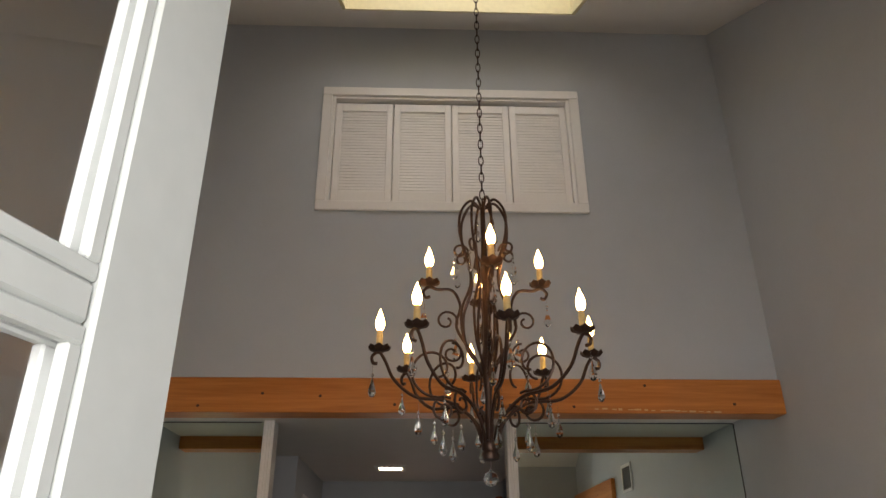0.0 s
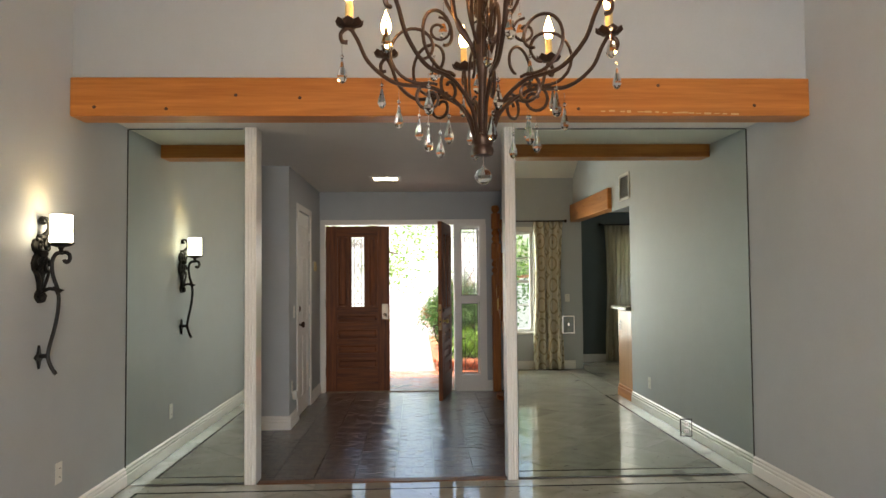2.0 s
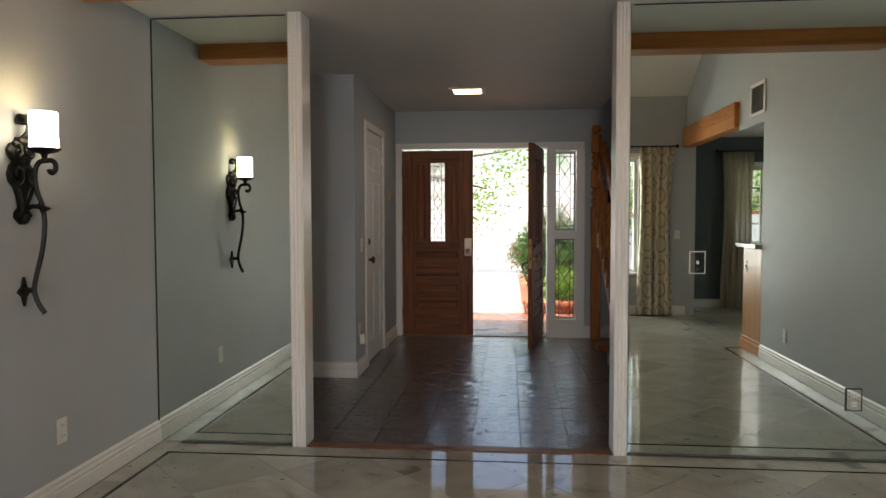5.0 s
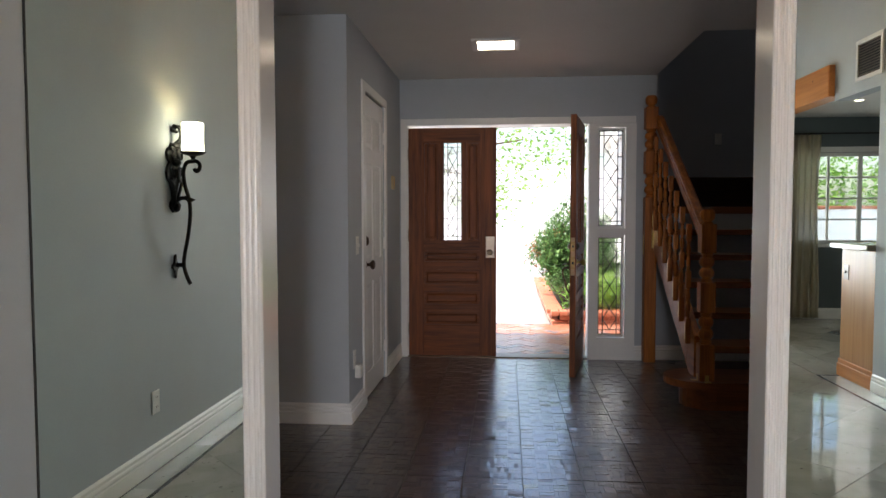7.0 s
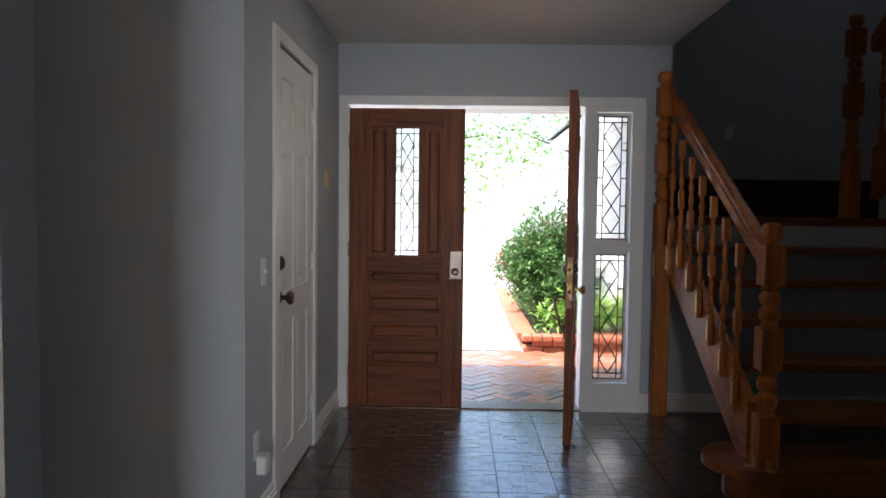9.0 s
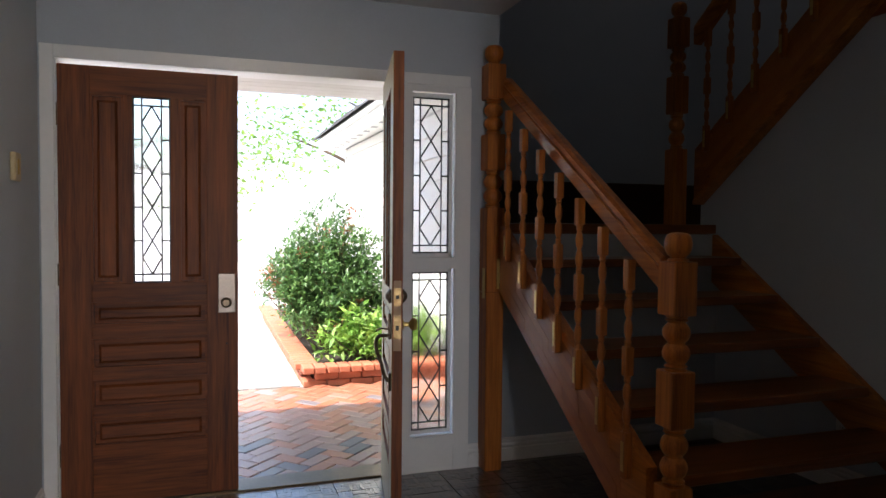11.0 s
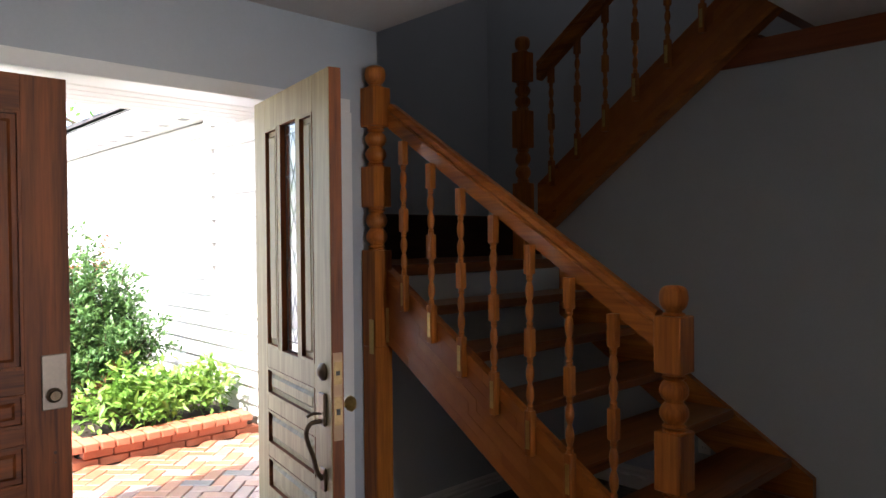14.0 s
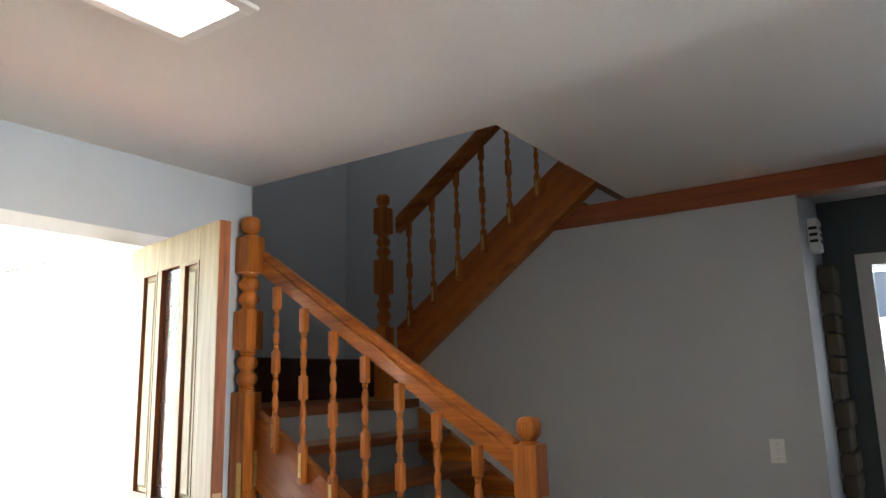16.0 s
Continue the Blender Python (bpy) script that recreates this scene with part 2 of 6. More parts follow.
M_BRICK = island_mat("paving_brick", [(0.05, (0.16, 0.15, 0.16)), (0.3, (0.38, 0.25, 0.21)), (0.5, (0.42, 0.22, 0.15)), (0.8, (0.46, 0.32, 0.28))], 0.4, 0.3, 50)
M_REDBRICK = island_mat("red_edging_brick", [(0.1, (0.32, 0.09, 0.045)), (0.8, (0.47, 0.17, 0.09))], 0.6, 0.35, 50)
M_LEAF = island_mat("green_leaves", [(0.05, (0.05, 0.115, 0.035)), (0.5, (0.105, 0.215, 0.06)), (0.95, (0.22, 0.33, 0.09))], 0.4, 0.0, 30)
M_LEAF_LIGHT = island_mat("light_green_leaves", [(0.05, (0.085, 0.19, 0.03)), (0.5, (0.16, 0.31, 0.05)), (0.95, (0.29, 0.42, 0.08))], 0.4, 0.0, 30)
M_LEAF_RED = island_mat("reddish_leaves", [(0.1, (0.22, 0.06, 0.04)), (0.9, (0.42, 0.20, 0.09))], 0.45, 0.0, 30)
for _m in (M_LEAF, M_LEAF_LIGHT, M_LEAF_RED):
    _nt = _m.node_tree
    _pb = _nt.nodes["Principled BSDF"]
    _tr = _nt.nodes.new("ShaderNodeBsdfTranslucent")
    _mx = _nt.nodes.new("ShaderNodeMixShader")
    _mx.inputs[0].default_value = 0.3
    _nt.links.new(_pb.inputs["Base Color"].links[0].from_socket, _tr.inputs["Color"])
    _nt.links.new(_pb.outputs[0], _mx.inputs[1])
    _nt.links.new(_tr.outputs[0], _mx.inputs[2])
    _nt.links.new(_mx.outputs[0], _nt.nodes["Material Output"].inputs["Surface"])
M_BARK = plain("bark", (0.11, 0.075, 0.05), 0.9, scale=40, amount=0.3, bump=0.5)
M_SHINGLE = island_mat("dark_roof_shingles", [(0.1, (0.03, 0.03, 0.033)), (0.9, (0.10, 0.098, 0.095))], 0.85, 0.4, 40)
M_SHEER = plain("sheer_curtain", (0.66, 0.62, 0.50), 0.9, scale=40, amount=0.06)
_nt = M_SHEER.node_tree
_tl, _tp, _m1, _m2 = (_nt.nodes.new("ShaderNodeBsdf" + k) for k in ("Translucent", "Transparent")), None, _nt.nodes.new("ShaderNodeMixShader"), _nt.nodes.new("ShaderNodeMixShader")
_tl, _tp = tuple(_tl)
_tl.inputs["Color"].default_value = (0.75, 0.70, 0.56, 1)
_m1.inputs[0].default_value, _m2.inputs[0].default_value = 0.5, 0.25
_nt.links.new(_nt.nodes["Principled BSDF"].outputs[0], _m1.inputs[1])
_nt.links.new(_tl.outputs[0], _m1.inputs[2])
_nt.links.new(_m1.outputs[0], _m2.inputs[1])
_nt.links.new(_tp.outputs[0], _m2.inputs[2])
_nt.links.new(_m2.outputs[0], _nt.nodes["Material Output"].inputs["Surface"])
M_MAPLE = wood("maple_cabinet", (0.36, 0.17, 0.065), (0.50, 0.26, 0.11), "Z", 0.35, 0.7)
M_STONE_TOP = plain("stone_worktop", (0.42, 0.36, 0.29), 0.2, scale=60, amount=0.25)
M_STONEBLOCK = island_mat("stone_blocks", [(0.1, (0.06, 0.05, 0.038)), (0.9, (0.19, 0.155, 0.11))], 0.85, 0.5, 30)
M_ACRYLIC, _n, _l, _b = mat_new("frosted_acrylic")
_t = _n.new("ShaderNodeBsdfTranslucent")
_t.inputs["Color"].default_value = (0.85, 0.85, 0.82, 1)
_mx = _n.new("ShaderNodeMixShader")
_mx.inputs[0].default_value = 0.8
_b.inputs["Base Color"].default_value = (0.8, 0.8, 0.78, 1)
_l.new(_b.outputs[0], _mx.inputs[1])
_l.new(_t.outputs[0], _mx.inputs[2])
_l.new(_mx.outputs[0], _n["Material Output"].inputs["Surface"])
M_FENCE = plain("white_garden_wall", (0.78, 0.77, 0.74), 0.8, scale=10, amount=0.06, bump=0.2)

# ---- mesh helpers ----


def mesh_from(bm, name, mat):
    me = bpy.data.meshes.new(name)
    bmesh.ops.recalc_face_normals(bm, faces=bm.faces)
    bm.to_mesh(me)
    bm.free()
    if mat:
        me.materials.append(mat)
    return me


def smooth(me, angle=40):
    me.shade_smooth()
    me.set_sharp_from_angle(angle=radians(angle))
    return me


def part(name, bm, mat, parent=None, label="", soft=False):
    """One bmesh as one mesh object, under a thing or a part."""
    me = mesh_from(bm, name, mat)
    if soft:
        smooth(me)
    ob = new(name, me)
    if parent:
        ob.parent = parent
    return tagged(ob, label) if label else ob


def shared(name, me, parent, m=None):
    ob = new(name, me)
    ob.parent = parent
    if m is not None:
        ob.matrix_basis = m
    return ob


def add_box(bm, x0, x1, y0, y1, z0, z1, bevel=0.0):
    if min(x1 - x0, y1 - y0, z1 - z0) <= 0:
        return
    vs = [bm.verts.new((x, y, z)) for x in (x0, x1) for y in (y0, y1) for z in (z0, z1)]
    fs = [bm.faces.new([vs[i] for i in f]) for f in ((0, 1, 3, 2), (4, 6, 7, 5), (0, 4, 5, 1), (2, 3, 7, 6), (0, 2, 6, 4), (1, 5, 7, 3))]
    if bevel:
        es = list({e for f in fs for e in f.edges})
        bmesh.ops.bevel(bm, geom=es, offset=bevel, segments=1, affect="EDGES")


def box(x0, x1, y0, y1, z0, z1, bevel=0.0):
    bm = bmesh.new()
    add_box(bm, x0, x1, y0, y1, z0, z1, bevel)
    return bm


def sheet(pts):
    bm = bmesh.new()
    bm.faces.new([bm.verts.new(p) for p in pts])
    return bm


def boxes(*rows):
    bm = bmesh.new()
    for r in rows:
        add_box(bm, *r)
    return bm


def add_prism(bm, pts, axis, a, b):
    """A polygon (pairs) pushed along an axis from a to b. Pairs are (y,z) for x, (x,z) for y, (x,y) for z."""
    def at(p, t):
        return {"x": (t, p[0], p[1]), "y": (p[0], t, p[1]), "z": (p[0], p[1], t)}[axis]
    lo = [bm.verts.new(at(p, a)) for p in pts]
    hi = [bm.verts.new(at(p, b)) for p in pts]
    bm.faces.new(lo)
    bm.faces.new(hi[::-1])
    for i in range(len(pts)):
        j = (i + 1) % len(pts)
        bm.faces.new((lo[i], hi[i], hi[j], lo[j]))


def prism(pts, axis, a, b):
    bm = bmesh.new()
    add_prism(bm, pts, axis, a, b)
    return bm


def add_lathe(bm, profile, cx=0, cy=0, seg=16):
    """(r, z) pairs turned about an upright axis."""
    rings = []
    for r, z in profile:
        rings.append([bm.verts.new((cx + r * math.cos(2 * math.pi * k / seg), cy + r * math.sin(2 * math.pi * k / seg), z)) for k in range(seg)])
    for a, b in zip(rings, rings[1:]):
        for k in range(seg):
            bm.faces.new((a[k], a[(k + 1) % seg], b[(k + 1) % seg], b[k]))
    bm.faces.new(rings[0][::-1])
    bm.faces.new(rings[-1])


def lathe(profile, cx=0, cy=0, seg=16):
    bm = bmesh.new()
    add_lathe(bm, profile, cx, cy, seg)
    return bm


def add_tube(bm, pts, radius, seg=6, flat=1.0):
    """A round bar along a line of points; radius may be a list."""
    pts = [Vector(p) for p in pts]
    rad = radius if isinstance(radius, (list, tuple)) else [radius] * len(pts)
    ref = Vector((0, 0, 1))
    t0 = (pts[1] - pts[0]).normalized()
    if abs(t0.dot(ref)) > 0.9:
        ref = Vector((1, 0, 0))
    u = t0.cross(ref).normalized()
    rings = []
    for i, p in enumerate(pts):
        t = (pts[min(i + 1, len(pts) - 1)] - pts[max(i - 1, 0)]).normalized()
        u = (u - t * u.dot(t)).normalized()
        w = t.cross(u)
        rings.append([bm.verts.new(p + (u * math.cos(2 * math.pi * k / seg) + w * math.sin(2 * math.pi * k / seg) * flat) * rad[i]) for k in range(seg)])
    for a, b in zip(rings, rings[1:]):
        for k in range(seg):
            bm.faces.new((a[k], a[(k + 1) % seg], b[(k + 1) % seg], b[k]))
    bm.faces.new(rings[0][::-1])
    bm.faces.new(rings[-1])


def tube(pts, radius, seg=6, flat=1.0):
    bm = bmesh.new()
    add_tube(bm, pts, radius, seg, flat)
    return bm


def curve_points(ctrl, n=8):
    """Catmull-Rom through control points."""
    c = [Vector(p) for p in ctrl]
    c = [c[0] * 2 - c[1]] + c + [c[-1] * 2 - c[-2]]
    out = []
    for i in range(1, len(c) - 2):
        for k in range(n):
            t = k / n
            a, b, d, e = c[i - 1], c[i], c[i + 1], c[i + 2]
            out.append(0.5 * ((2 * b) + (d - a) * t + (2 * a - 5 * b + 4 * d - e) * t * t + (3 * b - a - 3 * d + e) * t ** 3))
    out.append(c[-2])
    return out


def spiral(cx, cz, r0, r1, a0, a1, n=14):
    return [(cx + (r0 + (r1 - r0) * k / n) * math.cos(radians(a0 + (a1 - a0) * k / n)), cz + (r0 + (r1 - r0) * k / n) * math.sin(radians(a0 + (a1 - a0) * k / n))) for k in range(n + 1)]


def empty(name, label, category, group="", at=(0, 0, 0), kind=""):
    e = new(name)
    e.empty_display_size = 0.05
    e.location = at
    return tagged(e, label, category, group, kind)


def structure(name, bm, mat, label="", category=""):
    return tagged(part(name, bm, mat), label, category, "", "structure")


def hole_wall(axis, a0, a1, b0, b1, z0, z1, holes):
    """A wall whose length runs along an axis (a0..a1), its thickness b0..b1, with openings (a, a, z, z) right through it."""
    bm = bmesh.new()
    cuts = sorted({a0, a1, *[v for h in holes for v in h[:2]]})
    for u, v in zip(cuts, cuts[1:]):
        zs = [z0]
        for h in sorted(holes, key=lambda q: q[2]):
            if h[0] <= u + 1e-6 and h[1] >= v - 1e-6:
                zs += [h[2], h[3]]
        zs.append(z1)
        for p, q in zip(zs[::2], zs[1::2]):
            if axis == "x":
                add_box(bm, u, v, b0, b1, p, q)
            else:
                add_box(bm, b0, b1, u, v, p, q)
    return bm


# ---- plan ----
XL, XR = -2.0, 2.36          # dining room side walls
YB, YU = -0.1, 4.72          # back wall, upper front wall of the vault
YM = 5.5                     # mirror plane
HC = 2.45                    # hall ceiling
XC, YC = -1.195, 7.19        # closet corner
YF = 9.24                    # front wall
XS = 1.015                   # end of the front wall, stairwell begins
XW = 2.52                    # wall under the upper flight
YL = 10.7                    # stair bay back wall
XQ = 3.35                    # stairwell outer wall


def vault(y):
    return 5.55 - 0.555 * (YU - y)


# ---- large structure ----
wall_left = structure("wall_left", prism([(YB - 0.1, 0), (YM + 0.1, 0), (YM + 0.1, 2.7), (YU + 0.1, 2.7), (YU + 0.1, vault(YU + 0.1) + 0.1), (YB - 0.1, vault(YB - 0.1) + 0.1)], "x", XL - 0.12, XL), M_WALL, "smooth grey-blue painted dining room wall", "wall")
bm = bmesh.new()
add_prism(bm, [(2.7, 0), (YM, 0), (YM, 2.45), (2.7, 2.45)], "x", XR, XR + 0.12)
add_prism(bm, [(2.0, 2.17), (2.7, 2.17), (2.7, 2.45), (2.0, 2.45)], "x", XR, XR + 0.12)
add_prism(bm, [(YB, 2.45), (YM, 2.45), (YM, 2.7), (YU + 0.1, 2.7), (YU + 0.1, vault(YU + 0.1) + 0.1), (YB, vault(YB) + 0.1)], "x", XR, XR + 0.12)
wall_right = structure("wall_right", bm, M_WALL, "grey-blue painted dining room wall that ends at the kitchen opening", "wall")
WIN = (0.72, 1.74, 0.56, 2.07)
wall_back = structure("wall_back", hole_wall("x", XL, XR + 0.12, YB - 0.15, YB, 0, 3.2, [(-0.55, 0.30, 0.0, 2.06), WIN]), M_WALL, "grey painted back wall with a window and a glazed door", "wall")
wall_upper = structure("wall_upper", hole_wall("x", XL, XR, YU, YU + 0.16, 2.5, 5.75, [(-0.76, 1.14, 3.88, 4.86)]), M_WALL, "tall grey-blue wall above the beam under the vaulted ceiling", "wall")
wall_niche = structure("wall_niche_back", box(-0.80, 1.18, YU + 0.162, YU + 0.2, 3.8, 4.95), M_CEIL)
SKY = (-0.66, 1.12, 3.05, 4.26)
bm = bmesh.new()
for x0, x1, y0, y1 in ((XL - 0.12, SKY[0], YB - 0.2, YU + 0.2), (SKY[1], XR + 0.12, YB - 0.2, YU + 0.2), (SKY[0], SKY[1], YB - 0.2, SKY[2]), (SKY[0], SKY[1], SKY[3], YU + 0.2)):
    add_prism(bm, [(y0, vault(y0)), (y1, vault(y1)), (y1, vault(y1) + 0.15), (y0, vault(y0) + 0.15)], "x", x0, x1)
ceiling_vault = structure("ceiling_vault", bm, M_CEIL, "white sloping vaulted ceiling with a skylight well", "ceiling")
bm = bmesh.new()
for x0, x1, y0, y1 in ((SKY[0] + 0.004, SKY[0] + 0.03, SKY[2] + 0.004, SKY[3] - 0.004), (SKY[1] - 0.03, SKY[1] - 0.004, SKY[2] + 0.004, SKY[3] - 0.004), (SKY[0] + 0.03, SKY[1] - 0.03, SKY[2] + 0.004, SKY[2] + 0.03), (SKY[0] + 0.03, SKY[1] - 0.03, SKY[3] - 0.03, SKY[3] - 0.004)):
    add_prism(bm, [(y0, vault(y0) + 0.005), (y1, vault(y1) + 0.005), (y1, vault(y1) + 0.75), (y0, vault(y0) + 0.75)], "x", x0, x1)
skylight_well = structure("trim_skylight_well", bm, plain("skylight_well_paint", (0.72, 0.66, 0.42), 0.6), "pale yellow skylight well", "skylight")

dome = tagged(part("skylight_dome", sheet([(SKY[0] - 0.03, SKY[2] - 0.03, vault(SKY[2]) + 0.756), (SKY[1] + 0.03, SKY[2] - 0.03, vault(SKY[2]) + 0.756), (SKY[1] + 0.03, SKY[3] + 0.03, vault(SKY[3]) + 0.756), (SKY[0] - 0.03, SKY[3] + 0.03, vault(SKY[3]) + 0.756)]), M_ACRYLIC), "frosted white skylight panel", "skylight", kind="structure")

# partition that carries the mirrors
partition_left = structure("wall_partition_left", box(XL, -1.2, YM + 0.006, YM + 0.12, 0, HC), M_WALL, "narrow partition that carries a mirror", "wall")
partition_right = structure("wall_partition_right", box(0.70, 5.3, YM + 0.006, YM + 0.12, 0, HC), M_WALL, "partition that carries a wide mirror", "wall")
mirror_l = tagged(part("wall_mirror", box(XL + 0.003, -1.195, YM, YM + 0.005, 0.004, HC - 0.006), M_MIRROR), "tall frameless greenish wall mirror beside the hall opening", "mirror", "mirrors beside the opening")
mirror_r = tagged(part("wall_mirror", box(0.695, XR - 0.003, YM, YM + 0.005, 0.004, HC - 0.006), M_MIRROR), "wide frameless greenish wall mirror from floor to ceiling", "mirror", "mirrors beside the opening")
structure("trim_mirror_edge_left", boxes((XL + 0.001, XL + 0.007, YM - 0.004, YM - 0.0005, 0.0, HC - 0.01)), M_DARKSLOT)
structure("trim_mirror_edge_right", boxes((XR - 0.007, XR - 0.001, YM - 0.004, YM - 0.0005, 0.0, HC - 0.01)), M_DARKSLOT)
structure("trim_mirror_top", boxes((XL + 0.01, -1.21, YM - 0.004, YM - 0.0005, HC - 0.012, HC - 0.006), (0.71, XR - 0.01, YM - 0.004, YM - 0.0005, HC - 0.012, HC - 0.006)), M_DARKSLOT)

# hall ceiling with the stair opening
bm = bmesh.new()
for r in ((XL, XR + 3.0, YU + 0.12, 7.79), (XL, XS, 7.79, YF), ):
    add_box(bm, *r, HC, HC + 0.26)
ceiling_hall = structure("ceiling_hall", bm, M_CEIL, "smooth off-white hall ceiling", "ceiling")

# hall walls
wall_hall_left = structure("wall_hall_left", box(XL - 0.12, XL, YM + 0.1, YC, 0, HC), M_WALL)
bm = hole_wall("y", YC + 0.1, YF, XC - 0.1, XC, 0, HC, [(7.66, 8.43, 0, 2.09)])
add_box(bm, XL, XC, YC, YC + 0.1, 0, HC)
wall_closet = structure("wall_closet", bm, M_WALL, "grey-blue closet wall that juts into the hall", "wall")
# closet interior: shade behind the closed door is put into the wall colour
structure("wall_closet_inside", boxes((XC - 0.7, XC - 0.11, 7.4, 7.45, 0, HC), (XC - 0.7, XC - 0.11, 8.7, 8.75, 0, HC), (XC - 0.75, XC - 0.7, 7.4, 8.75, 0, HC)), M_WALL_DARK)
wall_front = structure("wall_front", hole_wall("x", XL, XS, YF, YF + 0.15, 0, 5.2, [(-1.13, 0.455, 0, 2.06), (0.505, 0.785, 0.18, 2.04)]), M_WALL, "grey-blue front wall with double doors and a sidelight", "wall")

# stairwell: bay over the landing, walls, upstairs
wall_bay_side = structure("wall_bay_side", box(XS - 0.1, XS, YF + 0.152, YL, 1.18, 5.2), M_WALL)
wall_bay_back = structure("wall_bay_back", box(XS - 0.1, XQ + 0.1, YL, YL + 0.12, 1.18, 5.2), M_WALL, "blue-grey wall behind the stair landing", "wall")
wall_stair_outer = structure("wall_stair_outer", box(XQ, XQ + 0.1, 7.02, YL, 0, 5.2), M_WALL, "blue-grey stairwell wall beside the upper flight", "wall")
wall_under_landing = structure("wall_under_landing", box(XS, XW, YF + 0.04, YF + 0.15, 0, 1.27), M_WALL)
structure("floor_bay_underside", box(XS - 0.1, XQ, YF + 0.152, YL + 0.12, 1.15, 1.178), M_TRIM)


def up_low(y):
    return 1.54 + 0.745 * (9.35 - y)


bm = prism([(6.92, 0), (9.45, 0), (9.45, up_low(9.45) + 0.05), (8.22, up_low(8.22) + 0.05), (8.22, 2.33), (6.92, 2.33)], "x", XW, XW + 0.1)
wall_under_flight = structure("wall_under_flight", bm, M_WALL, "smooth blue-grey wall under the upper stair flight", "wall")
structure("wall_return", hole_wall("x", XW + 0.1, 6.2, 6.92, 7.02, 0, HC, []), M_WALL)
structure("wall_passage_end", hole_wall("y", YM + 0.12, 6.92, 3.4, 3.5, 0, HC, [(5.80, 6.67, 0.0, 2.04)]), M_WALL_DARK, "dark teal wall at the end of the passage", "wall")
structure("wall_upstairs", boxes((XS - 0.1, XS, 7.6, YF - 0.001, HC + 0.262, 5.2), (XS - 0.1, XQ + 0.1, 7.5, 7.6, HC + 0.262, 5.2)), M_WALL)
structure("ceiling_upstairs", box(XS - 0.1, XQ + 0.1, 5.6, YL + 0.12, 5.2, 5.3), M_CEIL)

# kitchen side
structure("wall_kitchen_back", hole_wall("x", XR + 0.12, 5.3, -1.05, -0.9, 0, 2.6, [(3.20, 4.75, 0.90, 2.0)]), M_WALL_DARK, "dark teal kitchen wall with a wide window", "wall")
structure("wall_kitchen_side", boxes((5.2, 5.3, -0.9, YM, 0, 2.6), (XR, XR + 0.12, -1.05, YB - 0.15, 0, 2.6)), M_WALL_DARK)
structure("ceiling_kitchen", box(XR + 0.12, 5.3, -1.05, YM, 2.42, 2.5), M_CEIL)

# outdoors ground
structure("ground", box(-150, 150, -150, 150, -0.5, -0.16), M_GROUND, "pale garden ground", "ground")
# ---- floors (bases) ----
structure("floor_dining", box(XL, XR + 0.12, YB - 0.15, YM, -0.15, -0.006), M_CONCRETE, "polished marble floor of diagonal tiles", "floor")
structure("floor_hall", box(XL, 5.3, YM, YF + 0.15, -0.15, -0.008), M_PARQUET_BASE, "dark wood parquet hall floor", "floor")
structure("floor_kitchen", box(XR + 0.12, 5.3, -1.05, YM, -0.15, -0.006), M_CONCRETE)
structure("trim_threshold", box(-1.1, 0.6, YM - 0.03, YM + 0.05, -0.006, 0.006, 0.002), M_THRESH)

# ---- beams, posts, mouldings ----


def knots(parent, rows, r=0.011):
    for x, y, z, nx, ny in rows:
        bm = bmesh.new()
        bmesh.ops.create_uvsphere(bm, u_segments=8, v_segments=5, radius=1)
        for v in bm.verts:
            v.co = Vector((v.co.x * (0.002 if nx else r), v.co.y * (0.002 if ny else r), v.co.z * r * 0.9)) + Vector((x, y, z))
        part("knot", bm, M_KNOT, parent)


beam = tagged(part("ceiling_beam", box(XL + 0.001, XR - 0.001, 4.686, 4.875, 2.348, 2.575, 0.006), M_PINE), "orange pine beam with dark knots across the dining room", "beam")
knots(beam, [(-1.86, 4.686, 2.40, 0, 1), (-1.45, 4.686, 2.39, 0, 1), (-1.05, 4.686, 2.47, 0, 1), (-0.68, 4.686, 2.455, 0, 1), (0.96, 4.686, 2.39, 0, 1), (1.44, 4.686, 2.53, 0, 1), (2.02, 4.686, 2.41, 0, 1), (-0.2, 4.686, 2.40, 0, 1), (0.45, 4.686, 2.46, 0, 1)])
bm = bmesh.new()
rng = random.Random(4)
for k in range(16):
    x = 1.10 + 0.052 * k + rng.uniform(-0.01, 0.01)
    add_box(bm, x, x + rng.uniform(0.02, 0.055), 4.6845, 4.6862, 2.372 - 0.0012 * k + rng.uniform(-0.003, 0.003), 2.380 - 0.0012 * k + rng.uniform(-0.002, 0.005))
part("peeling_mark", bm, plain("bare_scuffed_wood", (0.62, 0.40, 0.20), 0.6), beam, "pale scuff along the lower edge")
beam_k = tagged(part("opening_beam", box(XR - 0.05, XR + 0.10, YB + 0.002, 2.0, 2.205, 2.46, 0.006), M_PINE_Y), "orange pine beam over the kitchen opening", "beam")
knots(beam_k, [(XR - 0.05, 0.4, 2.30, 1, 0), (XR - 0.05, 0.75, 2.36, 1, 0), (XR - 0.05, 1.3, 2.33, 1, 0), (XR - 0.05, 1.7, 2.38, 1, 0)])
beam_s = tagged(part("stair_beam", prism([(5.63, 2.325), (8.27, 2.325), (8.09, 2.449), (5.63, 2.449)], "x", XW - 0.012, XW + 0.1), M_BEAM2), "reddish stained beam above the stair wall", "beam")


